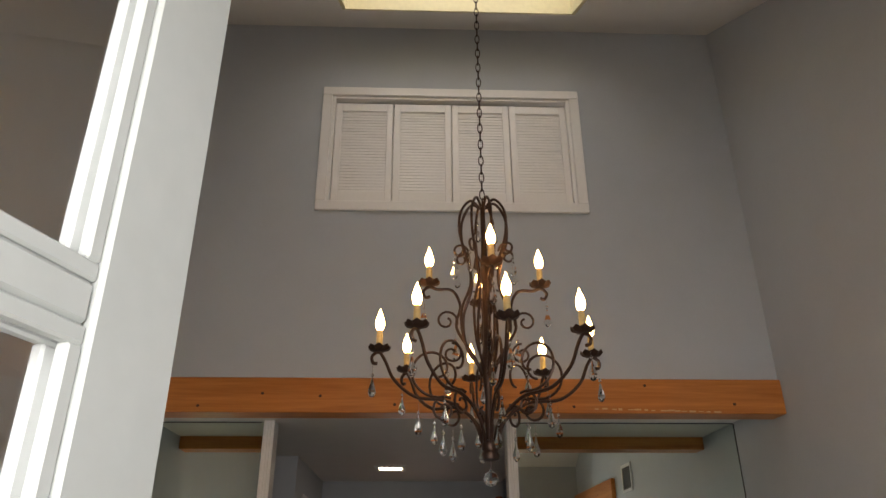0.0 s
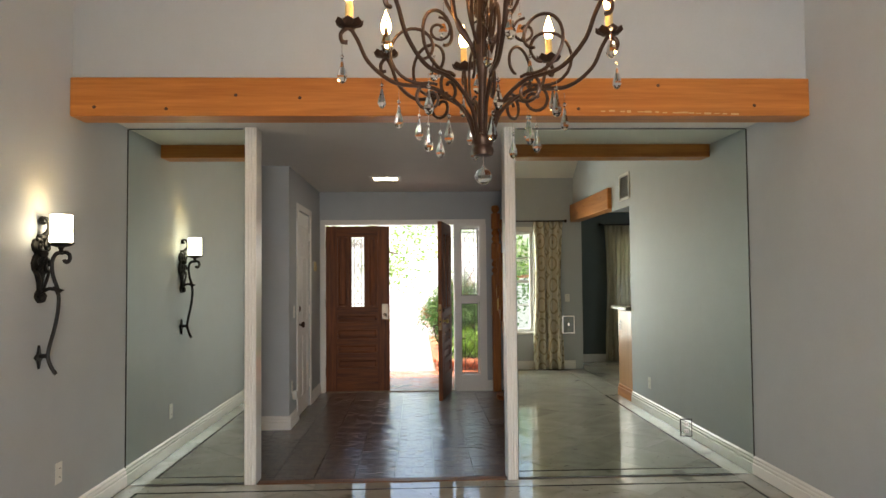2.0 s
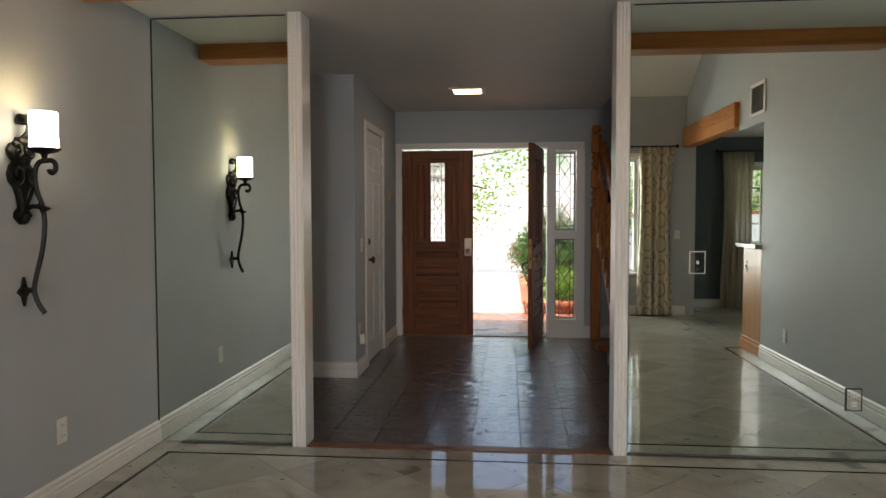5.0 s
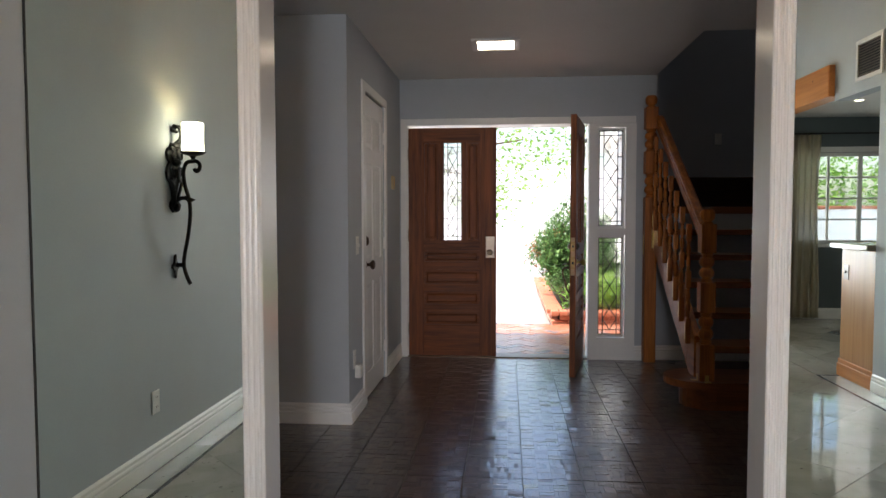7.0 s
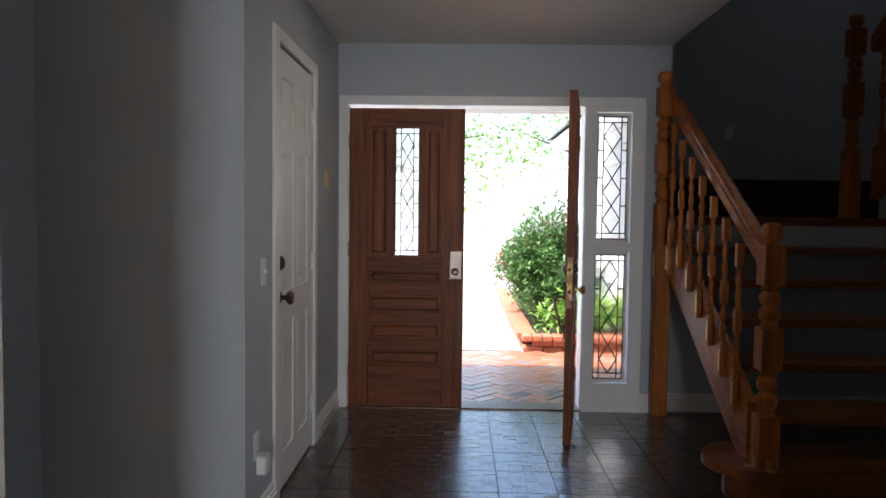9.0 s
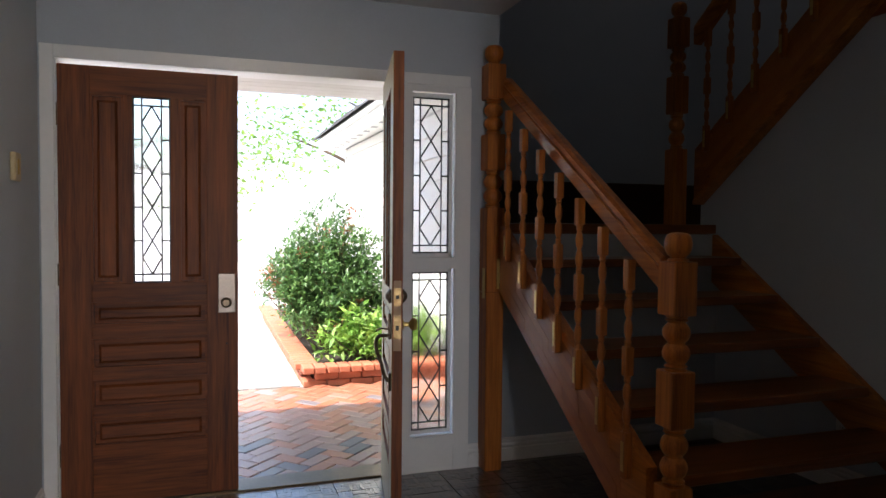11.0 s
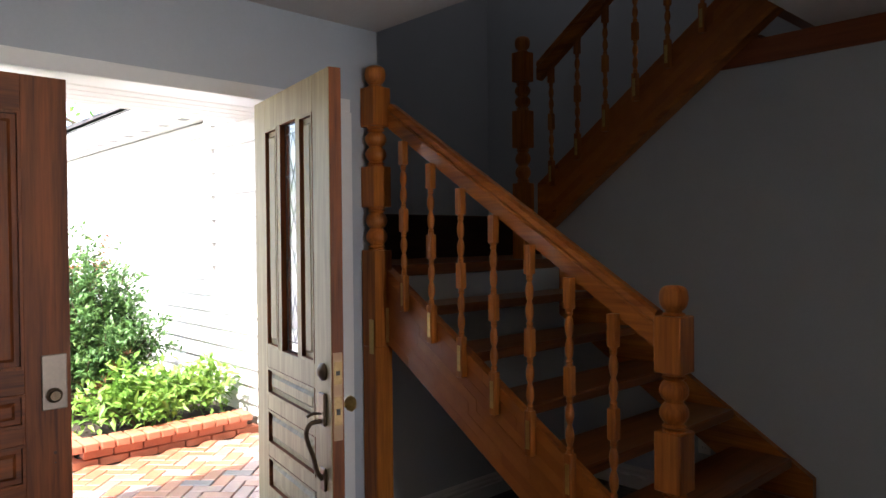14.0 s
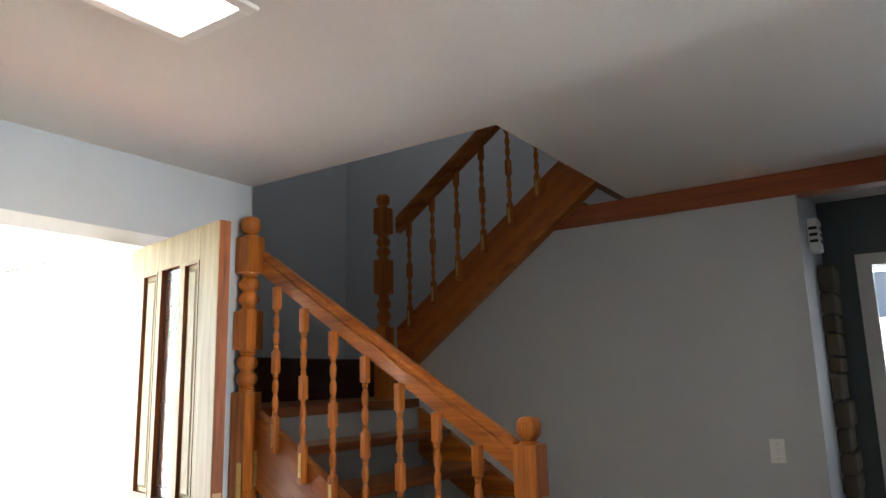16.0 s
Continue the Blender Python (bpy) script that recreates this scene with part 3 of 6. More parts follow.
def post(x0, x1):
    """A square post with three shallow flutes in its face and softened corners."""
    y0, y1 = 5.462, 5.625
    w = x1 - x0
    pts = [(x0, y1), (x0, y0 + 0.004), (x0 + 0.004, y0)]
    for k in range(3):
        m = x0 + w * (0.24 + 0.26 * k)
        f = w * 0.085
        pts += [(m - f, y0), (m - f * 0.6, y0 + 0.003), (m, y0 + 0.0042), (m + f * 0.6, y0 + 0.003), (m + f, y0)]
    pts += [(x1 - 0.004, y0), (x1, y0 + 0.004), (x1, y1)]
    ob = part("fluted_post", prism(pts, "z", 0.001, HC - 0.001), M_POST)
    return tagged(ob, "white painted square post with fluted face", "post", "posts beside the opening")


post(-1.186, -1.106)
post(0.613, 0.686)


def baseboard(name, a, b, side, h=0.126):
    """A moulded board between two floor points; side: the way it stands out from the wall."""
    a, b, s = Vector((*a, 0)), Vector((*b, 0)), Vector((*side, 0))
    prof = [(0.0, 0.0), (0.018, 0.0), (0.018, 0.070), (0.011, 0.074), (0.015, 0.086), (0.014, 0.094), (0.009, 0.099), (0.010, 0.114), (0.004, 0.121), (0.0, h)]
    bm = bmesh.new()
    lo = [bm.verts.new(a + s * p + Vector((0, 0, q + 0.001))) for p, q in prof]
    hi = [bm.verts.new(b + s * p + Vector((0, 0, q + 0.001))) for p, q in prof]
    bm.faces.new(lo)
    bm.faces.new(hi[::-1])
    for i in range(len(prof)):
        j = (i + 1) % len(prof)
        bm.faces.new((lo[i], hi[i], hi[j], lo[j]))
    return structure(name, bm, M_TRIM, "white moulded baseboard", "baseboard")


E1 = 0.0005
baseboard("baseboard_left", (XL + E1, YB), (XL + E1, YM - 0.001), (1, 0))
baseboard("baseboard_right", (XR - E1, 2.71), (XR - E1, YM - 0.001), (-1, 0))
baseboard("baseboard_back_a", (XL, YB + E1), (-0.58, YB + E1), (0, 1))
baseboard("baseboard_back_b", (0.38, YB + E1), (XR, YB + E1), (0, 1))
baseboard("baseboard_closet_front", (XL, YC - E1), (XC + 0.016, YC - E1), (0, -1))
baseboard("baseboard_closet_near", (XC + E1, YC), (XC + E1, 7.598), (1, 0))
baseboard("baseboard_closet_far", (XC + E1, 8.492), (XC + E1, YF - 0.02), (1, 0))
baseboard("baseboard_front", (0.852, YF - E1), (XS, YF - E1), (0, -1))
baseboard("baseboard_under_landing", (XS, YF + 0.04 - E1), (XW, YF + 0.04 - E1), (0, -1))
baseboard("baseboard_under_flight", (XW - E1, 6.92), (XW - E1, 9.27), (-1, 0))
baseboard("baseboard_return", (XW + 0.0, 6.92 - E1), (3.0, 6.92 - E1), (0, -1))
baseboard("baseboard_hall_left", (XL + E1, YM + 0.13), (XL + E1, YC), (1, 0))
baseboard("baseboard_kitchen", (2.5, -0.9 + E1), (5.2, -0.9 + E1), (0, 1))
baseboard("baseboard_passage", (3.4 - E1, 6.755), (3.4 - E1, 6.86), (-1, 0))

for nm, xa, xb, ya in (("left", XL + 0.0195, XL + 0.0265, YB), ("right", XR - 0.0265, XR - 0.0195, 2.71)):
    structure("trim_floor_joint_" + nm, box(xa, xb, ya, YM - 0.034, -0.005, 0.0004), M_DARKSLOT)

# ---- shutter window high in the upper wall ----
sh = empty("shutter_window", "white louvred shutters in a white frame high on the wall", "shutter", at=(0.19, YU, 3.83))


def local(ob, me_ob):
    me_ob.matrix_parent_inverse = Matrix.Translation(ob.location).inverted()
    return me_ob


X0, X1, Z0, Z1 = -0.82, 1.20, 3.82, 4.92
local(sh, part("frame", boxes((X0, X1, YU - 0.022, YU - 0.0005, Z1 - 0.075, Z1, 0.004), (X0, X1, YU - 0.022, YU - 0.0005, Z0, Z0 + 0.075, 0.004), (X0, X0 + 0.075, YU - 0.021, YU - 0.0005, Z0 + 0.075, Z1 - 0.075, 0.004), (X1 - 0.075, X1, YU - 0.021, YU - 0.0005, Z0 + 0.075, Z1 - 0.075, 0.004)), M_TRIM, sh))
local(sh, part("jamb", boxes((X0 + 0.075, X0 + 0.10, YU, YU + 0.1, Z0 + 0.075, Z1 - 0.075), (X1 - 0.10, X1 - 0.075, YU, YU + 0.1, Z0 + 0.075, Z1 - 0.075), (X0 + 0.1, X1 - 0.1, YU, YU + 0.1, Z0 + 0.075, Z0 + 0.09), (X0 + 0.1, X1 - 0.1, YU, YU + 0.1, Z1 - 0.095, Z1 - 0.075)), M_TRIM, sh))
pw = (X1 - X0 - 0.2) / 4
for k in range(4):
    a = X0 + 0.1 + pw * k + 0.003
    b = a + pw - 0.006
    za, zb = Z0 + 0.093, Z1 - 0.12
    leaf = local(sh, part("shutter_leaf", boxes((a, a + 0.05, YU + 0.03, YU + 0.058, za, zb, 0.003), (b - 0.05, b, YU + 0.03, YU + 0.058, za, zb, 0.003), (a + 0.05, b - 0.05, YU + 0.032, YU + 0.058, za, za + 0.09, 0.002), (a + 0.05, b - 0.05, YU + 0.032, YU + 0.058, zb - 0.07, zb, 0.002)), M_TRIM, sh))
    bm = bmesh.new()
    n = 28
    for i in range(n):
        z = za + 0.09 + (zb - za - 0.16) * (i + 0.5) / n
        h = (zb - za - 0.16) / n
        add_prism(bm, [(YU + 0.045, z - h * 0.62), (YU + 0.049, z - h * 0.66), (YU + 0.055, z + h * 0.5), (YU + 0.051, z + h * 0.56)], "x", a + 0.05, b - 0.05)
    sl = part("louvre_slats", bm, M_TRIM, leaf)
    sl.matrix_parent_inverse = Matrix.Identity(4)
    tagged(sl, kind="stuff")

# ---- chandelier ----
CX, CY = 0.205, 2.75
ch = empty("chandelier", "two-tier scrolled bronze chandelier with lit candle bulbs and crystal drops", "chandelier", at=(CX, CY, 1.7))


def chp(name, bm, mat, parent=None, label="", soft=True):
    ob = part(name, bm, mat, parent or ch, label, soft)
    return ob


def radial(pts, ang):
    c, s = math.cos(ang), math.sin(ang)
    return [(r * c, r * s, z - 1.7) for r, z in pts]


chp("stem", lathe([(0.012, 0.13), (0.016, 0.2), (0.012, 0.3), (0.022, 0.40), (0.03, 0.43), (0.022, 0.46), (0.014, 0.5), (0.012, 0.75), (0.018, 0.8), (0.012, 0.9), (0.010, 1.10)], seg=10), M_BRONZE)
chp("hub", lathe([(0.012, 0.075), (0.03, 0.08), (0.034, 0.095), (0.028, 0.11), (0.034, 0.125), (0.03, 0.14), (0.012, 0.15)], seg=12), M_BRONZE)
ball = chp("crystal_ball", lathe([(0.002, -0.012), (0.02, -0.004), (0.028, 0.014), (0.02, 0.032), (0.006, 0.040), (0.003, 0.048)], seg=8), M_CRYSTAL, label="faceted clear crystal ball", soft=False)
chp("ball_hook", tube([(0, 0, 0.046), (0, 0, 0.08)], 0.0015, 5), M_BRONZE, ball)
bm = bmesh.new()
top = vault(CY)
n_link = int((top - 2.80) / 0.042)
for k in range(n_link):
    z = 1.10 + k * 0.042
    pts = []
    for i in range(11):
        a = 2 * math.pi * i / 10
        u, w = 0.010 * math.cos(a), 0.026 * math.sin(a)
        pts.append((u if k % 2 else 0, 0 if k % 2 else u, z + 0.021 + w))
    add_tube(bm, pts, 0.0026, 5)
chp("chain", bm, M_BRONZE, label="dark bronze chain")
chp("ceiling_canopy", lathe([(0.06, top - 1.7 + 0.02), (0.06, top - 1.7 - 0.02), (0.03, top - 1.7 - 0.04), (0.008, top - 1.7 - 0.06)], seg=14), M_BRONZE)

flame_me = smooth(mesh_from(lathe([(0.006, 0.0), (0.013, 0.006), (0.0175, 0.024), (0.0165, 0.040), (0.010, 0.060), (0.004, 0.076), (0.0008, 0.086)], seg=10), "bulb", M_FLAME))
candle_me = smooth(mesh_from(lathe([(0.0115, 0.0), (0.0125, 0.01), (0.0122, 0.055), (0.010, 0.07)], seg=10), "candle_sleeve", M_CANDLE))
bm = bmesh.new()
prof = [(0.006, -0.012), (0.02, -0.010), (0.036, 0.0), (0.044, 0.008), (0.040, 0.008), (0.02, -0.002), (0.004, -0.003)]
add_lathe(bm, prof, seg=16)
for v in bm.verts:
    r = math.hypot(v.co.x, v.co.y)
    if r > 0.03:
        v.co.z += 0.005 * math.cos(8 * math.atan2(v.co.y, v.co.x))
pan_me = smooth(mesh_from(bm, "drip_pan", M_BRONZE))
drop_me = mesh_from(lathe([(0.0012, 0.0), (0.003, -0.004), (0.0055, -0.018), (0.0115, -0.036), (0.0125, -0.044), (0.008, -0.054), (0.001, -0.058)], seg=6), "crystal_drop", M_CRYSTAL)
bm = bmesh.new()
add_lathe(bm, [(0.001, 0.012), (0.005, 0.007), (0.005, 0.005), (0.001, 0.0)], seg=6)
add_tube(bm, [(0, 0, 0.035), (0, 0, 0.01)], 0.0009, 4)
bead_me = mesh_from(bm, "bead", M_CRYSTAL)


def crystal(x, y, z, parent):
    d = shared("crystal_drop", drop_me, parent, pose(x, y, z - 0.038, 0, 0, 20) @ Matrix.Scale(1.25, 4))
    shared("bead", bead_me, d, pose(0, 0, 0.002))


def light_arm(ang, rad, zc, profile, scrolls, r_bar):
    """One arm with its scrolls, drip pan, candle and bulb. zc: height of the pan."""
    bm = bmesh.new()
    add_tube(bm, curve_points(radial(profile, ang), 7), r_bar, 6)
    for s in scrolls:
        add_tube(bm, radial(s, ang), r_bar * 0.8, 5)
    arm = chp("arm", bm, M_BRONZE)
    at = Matrix.Translation((rad * math.cos(ang), rad * math.sin(ang), zc - 1.7))
    shared("drip_pan", pan_me, arm, at)
    shared("candle_sleeve", candle_me, arm, at @ pose(0, 0, 0.002))
    shared("bulb", flame_me, arm, at @ pose(0, 0, 0.072))
    return arm


for k in range(8):
    ang = radians(45 * k + 4)
    prof = [(0.025, 1.83), (0.06, 1.92), (0.15, 1.985), (0.27, 2.00), (0.35, 2.06), (0.385, 2.13), (0.41, 2.165), (0.435, 2.15), (0.432, 2.125), (0.415, 2.122)]
    sc = [spiral(0.20, 2.105, 0.108, 0.030, 250, 610, 26), spiral(0.165, 1.955, 0.05, 0.014, 120, -330, 20)]
    arm = light_arm(ang, 0.41, 2.178, prof, sc, 0.0068)
    for r, z in ((0.432, 2.105), (0.17, 1.90), (0.26, 1.97)):
        crystal(r * math.cos(ang), r * math.sin(ang), z - 1.7, arm)
for k in range(4):
    ang = radians(90 * k + 1)
    prof = [(0.02, 2.08), (0.05, 2.16), (0.115, 2.27), (0.10, 2.36), (0.13, 2.425), (0.19, 2.43), (0.222, 2.44), (0.245, 2.42), (0.235, 2.395), (0.218, 2.40)]
    sc = [spiral(0.155, 2.30, 0.045, 0.012, 200, -250, 20), spiral(0.135, 2.17, 0.042, 0.012, 90, 520, 20)]
    arm = light_arm(ang, 0.222, 2.455, prof, sc, 0.0062)
    for r, z in ((0.242, 2.39), (0.12, 2.25), (0.15, 2.12)):
        crystal(r * math.cos(ang), r * math.sin(ang), z - 1.7, arm)
for k in range(8):
    ang = radians(45 * k + 13)
    bm = bmesh.new()
    add_tube(bm, curve_points(radial([(0.014, 2.80), (0.055, 2.825), (0.098, 2.76), (0.10, 2.66), (0.07, 2.55), (0.06, 2.45), (0.10, 2.33), (0.085, 2.2), (0.03, 2.12)], ang), 6), 0.0058, 6)
    add_tube(bm, radial(spiral(0.10, 2.585, 0.036, 0.01, 180, -230, 16), ang), 0.005, 5)
    rib = chp("cage_rib", bm, M_BRONZE)
    crystal(0.125 * math.cos(ang), 0.125 * math.sin(ang), 2.575 - 1.7, rib)
    if k % 2:
        crystal(0.05 * math.cos(ang), 0.05 * math.sin(ang), 2.73 - 1.7, rib)

# ---- wall sconce ----
SY = 4.38
sc = empty("wall_sconce", "black wrought-iron wall sconce with a lit ivory glass candle", "sconce", at=(XL, SY, 1.3))


def scp(name, bm, mat, label="", soft=True):
    for v in bm.verts:
        if v.co.z < 0.245:
            v.co.z = 0.245 + (v.co.z - 0.245) * 1.2
    return part(name, bm, mat, sc, label, soft)


# contoured plate: two lobed waists and a drop at the foot
half = [(0.020, 0.345), (0.034, 0.325), (0.062, 0.315), (0.078, 0.29), (0.070, 0.262), (0.046, 0.243), (0.066, 0.228), (0.080, 0.20), (0.072, 0.172), (0.044, 0.152), (0.026, 0.118), (0.020, 0.085), (0.040, 0.07), (0.046, 0.052), (0.030, 0.038), (0.010, 0.026)]
outline = half + [(-p, z) for p, z in reversed(half)]
bm = bmesh.new()
add_prism(bm, outline, "x", 0.0008, 0.014)
scp("backplate", bm, M_IRON, soft=False)
for q in (-1, 1):
    for cz, a0, a1 in ((0.283, 60, 430), (0.200, -60, -430)):
        bm = bmesh.new()
        add_tube(bm, [(0.022 + 0.010 * k / 20, q * p, z) for k, (p, z) in enumerate(spiral(0.040, cz, 0.036, 0.007, a0, a1, 20))], [0.010 - 0.0002 * k for k in range(21)], 6)
        scp("scroll", bm, M_IRON)
    scp("drop_strap", tube(curve_points([(0.020, q * 0.066, 0.165), (0.026, q * 0.045, 0.145), (0.022, q * 0.020, 0.10), (0.018, q * 0.016, 0.075), (0.020, q * 0.038, 0.055)], 5), 0.0085, 6), M_IRON)
scp("boss", lathe([(0.004, 0.225), (0.020, 0.232), (0.026, 0.245), (0.020, 0.258), (0.004, 0.265)], 0.024, 0.0, 12), M_IRON)
scp("drop_finial", lathe([(0.004, 0.028), (0.016, 0.036), (0.020, 0.048), (0.012, 0.062), (0.004, 0.066)], 0.022, 0.0, 12), M_IRON)
scp("crest_block", box(0.001, 0.034, -0.030, 0.030, 0.322, 0.342, 0.004), M_IRON, soft=False)
# flat crest strap that sweeps up and rolls over at its head
bm = bmesh.new()
crest = curve_points([(0.024, 0, 0.34), (0.050, 0, 0.362), (0.058, 0, 0.392), (0.046, 0, 0.424), (0.024, 0, 0.436), (0.010, 0, 0.420), (0.014, 0, 0.404), (0.024, 0, 0.410)], 5)
for q in (-0.018, -0.006, 0.006, 0.018):
    add_tube(bm, [(x, q, z) for x, y, z in crest], 0.0065, 6)
scp("crest_scroll", bm, M_IRON)
scp("cup", lathe([(0.006, 0.245), (0.014, 0.25), (0.010, 0.262), (0.016, 0.276), (0.05, 0.285), (0.066, 0.296), (0.064, 0.30), (0.03, 0.296), (0.01, 0.294)], 0.115, 0.0, 20), M_IRON)
scp("glass_candle", lathe([(0.050, 0.30), (0.056, 0.306), (0.0535, 0.36), (0.055, 0.41), (0.055, 0.446), (0.051, 0.449), (0.049, 0.44), (0.049, 0.31), (0.01, 0.306)], 0.115, 0.0, 24), M_SHADE, "glowing ivory glass candle shade")
# long arm: curl under the cup, thorn at mid-height, tail that flicks out at the foot
curl = [(0.135 + p, 0.012, z) for p, z in spiral(0.0, 0.222, 0.010, 0.030, -150, 110, 14)]
run = curve_points([curl[-1], (0.085, 0.010, 0.243), (0.066, 0.008, 0.205), (0.072, 0.008, 0.145), (0.094, 0.012, 0.085), (0.100, 0.012, 0.02), (0.086, 0.010, -0.07), (0.062, 0.004, -0.155), (0.054, 0.0, -0.205), (0.068, 0.002, -0.25), (0.092, 0.010, -0.287)], 6)
line = curl[:-1] + list(run)
scp("arm", tube(line, [0.0102] * len(line), 8), M_IRON)
scp("thorn", prism([(0.072, 0.10), (0.118, 0.086), (0.128, 0.082), (0.114, 0.076), (0.092, 0.062)], "y", 0.002, 0.020), M_IRON, soft=False)
scp("arm_tie", tube([(0.016, 0, 0.075), (0.055, 0.004, 0.09), (0.092, 0.011, 0.085)], 0.009, 6), M_IRON)
bm = bmesh.new()
add_prism(bm, [(0.0, -0.262), (0.012, -0.228), (0.040, -0.21), (0.012, -0.192), (0.0, -0.158), (-0.012, -0.192), (-0.040, -0.21), (-0.012, -0.228)], "x", 0.0008, 0.014)
add_tube(bm, [(0.013, 0, -0.205), (0.054, 0, -0.205)], 0.010, 8)
scp("tail_bracket", bm, M_IRON, soft=False)

# ---- electrical plates ----


def plate(name, label, category, at, normal, kind="outlet", mat=None, w=0.07, h=0.115, cover=None):
    """A cover plate on a wall. normal: 'x+', 'x-' or 'y-'."""
    turn = {"x+": 90, "x-": -90, "y-": 0, "y+": 180}[normal]
    e = empty(name, label, category, at=at)
    e.matrix_basis = pose(*at, 0, 0, turn)
    mt = mat or M_SWITCH
    part("cover_plate", box(-w / 2, w / 2, -0.006, -0.0003, -h / 2, h / 2, 0.002), cover or mt, e)
    if cover:
        g = 0.004
        part("plate_edge", boxes((-w / 2 - g, w / 2 + g, -0.007, -0.0004, h / 2, h / 2 + g), (-w / 2 - g, w / 2 + g, -0.007, -0.0004, -h / 2 - g, -h / 2), (-w / 2 - g, -w / 2, -0.007, -0.0004, -h / 2, h / 2), (w / 2, w / 2 + g, -0.007, -0.0004, -h / 2, h / 2)), M_SWITCH if kind == "switch" else M_DARKSLOT, e)
    if kind == "outlet":
        for dz in (0.024, -0.024):
            s = part("socket", box(-0.016, 0.016, -0.0085, -0.0055, dz - 0.014, dz + 0.014, 0.002), mt, e)
            part("slot", boxes((-0.008, -0.006, -0.0092, -0.0084, dz - 0.004, dz + 0.006), (0.006, 0.008, -0.0092, -0.0084, dz - 0.004, dz + 0.005)), M_DARKSLOT, s)
    elif kind == "switch":
        part("toggle", box(-0.005, 0.005, -0.018, -0.0055, -0.008, 0.010, 0.002), mt, e)
        for dz in (0.036, -0.036):
            part("screw", box(-0.003, 0.003, -0.007, -0.0058, dz - 0.002, dz + 0.002), M_SATIN, e)
    return e


plate("wall_outlet", "white double wall outlet low on the wall", "outlet", (XL, 4.61, 0.335), "x+")
plate("wall_outlet", "white wall outlet above the marble floor", "outlet", (XR, 3.28, 0.30), "x-")
plate("mirror_outlet", "mirrored cover plate with an outlet set in the mirror", "outlet", (1.875, YM, 0.33), "y-", "outlet", M_SWITCH, 0.075, 0.115, M_MIRROR)
plate("mirror_switch", "mirrored cover plate with a switch set in the mirror", "switch", (1.055, YM, 1.06), "y-", "switch", M_SWITCH, 0.075, 0.115, M_MIRROR)
plate("light_switch", "white light switch beside the closet door", "switch", (XC, 7.435, 1.075), "x+", "switch")
plate("light_switch", "white light switch on the stair wall", "switch", (XW, 7.13, 1.065), "x-", "switch")
plate("light_switch", "white switch plate on the wall above the landing", "switch", (1.95, YL, 2.05), "y-", "switch")
plate("light_switch", "white light switch beside the long curtain", "switch", (2.25, YB, 1.065), "y+", "switch")
plate("wall_outlet", "white outlet under the stair treads", "outlet", (XW, 8.35, 0.35), "x-")
ni = plate("night_light", "white plug-in box in a low wall outlet", "outlet", (XC, 7.33, 0.37), "x+")
part("plug_box", box(-0.028, 0.040, -0.05, -0.0086, -0.115, -0.035, 0.006), M_SWITCH, ni, "white plastic box")
bell = empty("door_bell_button", "small almond plastic button on the closet wall", "bell", at=(XC, 8.80, 1.53))
bell.matrix_basis = pose(XC, 8.80, 1.53, 0, 0, 90)
part("housing", box(-0.045, 0.045, -0.02, -0.0005, -0.055, 0.055, 0.004), M_ALMOND, bell)
part("button", box(-0.012, 0.012, -0.024, -0.0195, -0.03, 0.03, 0.002), M_BRASS, bell)

# ---- hall ceiling light ----
hl = empty("ceiling_light", "lit recessed square ceiling light with a white rim", "ceiling light", at=(-0.33, 8.01, HC))
part("rim", boxes((-0.165, 0.165, -0.165, -0.125, -0.014, -0.0005, 0.003), (-0.165, 0.165, 0.125, 0.165, -0.014, -0.0005, 0.003), (-0.165, -0.125, -0.125, 0.125, -0.014, -0.0005, 0.003), (0.125, 0.165, -0.125, 0.125, -0.014, -0.0005, 0.003)), M_TRIM, hl)
part("diffuser", box(-0.124, 0.124, -0.124, 0.124, -0.009, -0.001), M_PANEL, hl, "glowing frosted panel")

# ---- French door at the start ----
M_FRENCH = plain("old_white_gloss_paint", (0.42, 0.445, 0.43), 0.45, scale=35, amount=0.05, bump=0.12)
fd = empty("french_door", "old white painted glazed door standing open into the room", "door", at=(-0.51, YB + 0.06, 0))
fd.matrix_basis = pose(-0.51, YB + 0.06, 0, 0, 0, 73)
FW, FH, FT = 0.80, 2.03, 0.04
part("stile", box(0, 0.095, -FT / 2, FT / 2, 0.01, FH, 0.003), M_FRENCH, fd)
part("stile", box(FW - 0.095, FW, -FT / 2, FT / 2, 0.01, FH, 0.003), M_FRENCH, fd)
part("bottom_rail", box(0.095, FW - 0.095, -FT / 2, FT / 2, 0.01, 0.18, 0.003), M_FRENCH, fd)
part("top_rail", box(0.095, FW - 0.095, -FT / 2, FT / 2, FH - 0.1, FH, 0.003), M_FRENCH, fd)
rows_f, cols_f = 5, 2
gx0, gx1, gz0, gz1 = 0.095, FW - 0.095, 0.18, FH - 0.1
ch_f, cw_f = (gz1 - gz0) / rows_f, (gx1 - gx0) / cols_f
for i in range(1, rows_f):
    z = gz0 + ch_f * i
    part("muntin", box(gx0, gx1, -FT / 2 + 0.004, FT / 2 - 0.004, z - 0.016, z + 0.016, 0.004), M_FRENCH, fd)
for j in range(1, cols_f):
    x = gx0 + cw_f * j
    for i in range(rows_f):
        part("muntin", box(x - 0.016, x + 0.016, -FT / 2 + 0.004, FT / 2 - 0.004, gz0 + ch_f * i + 0.016, gz0 + ch_f * (i + 1) - 0.016, 0.004), M_FRENCH, fd)
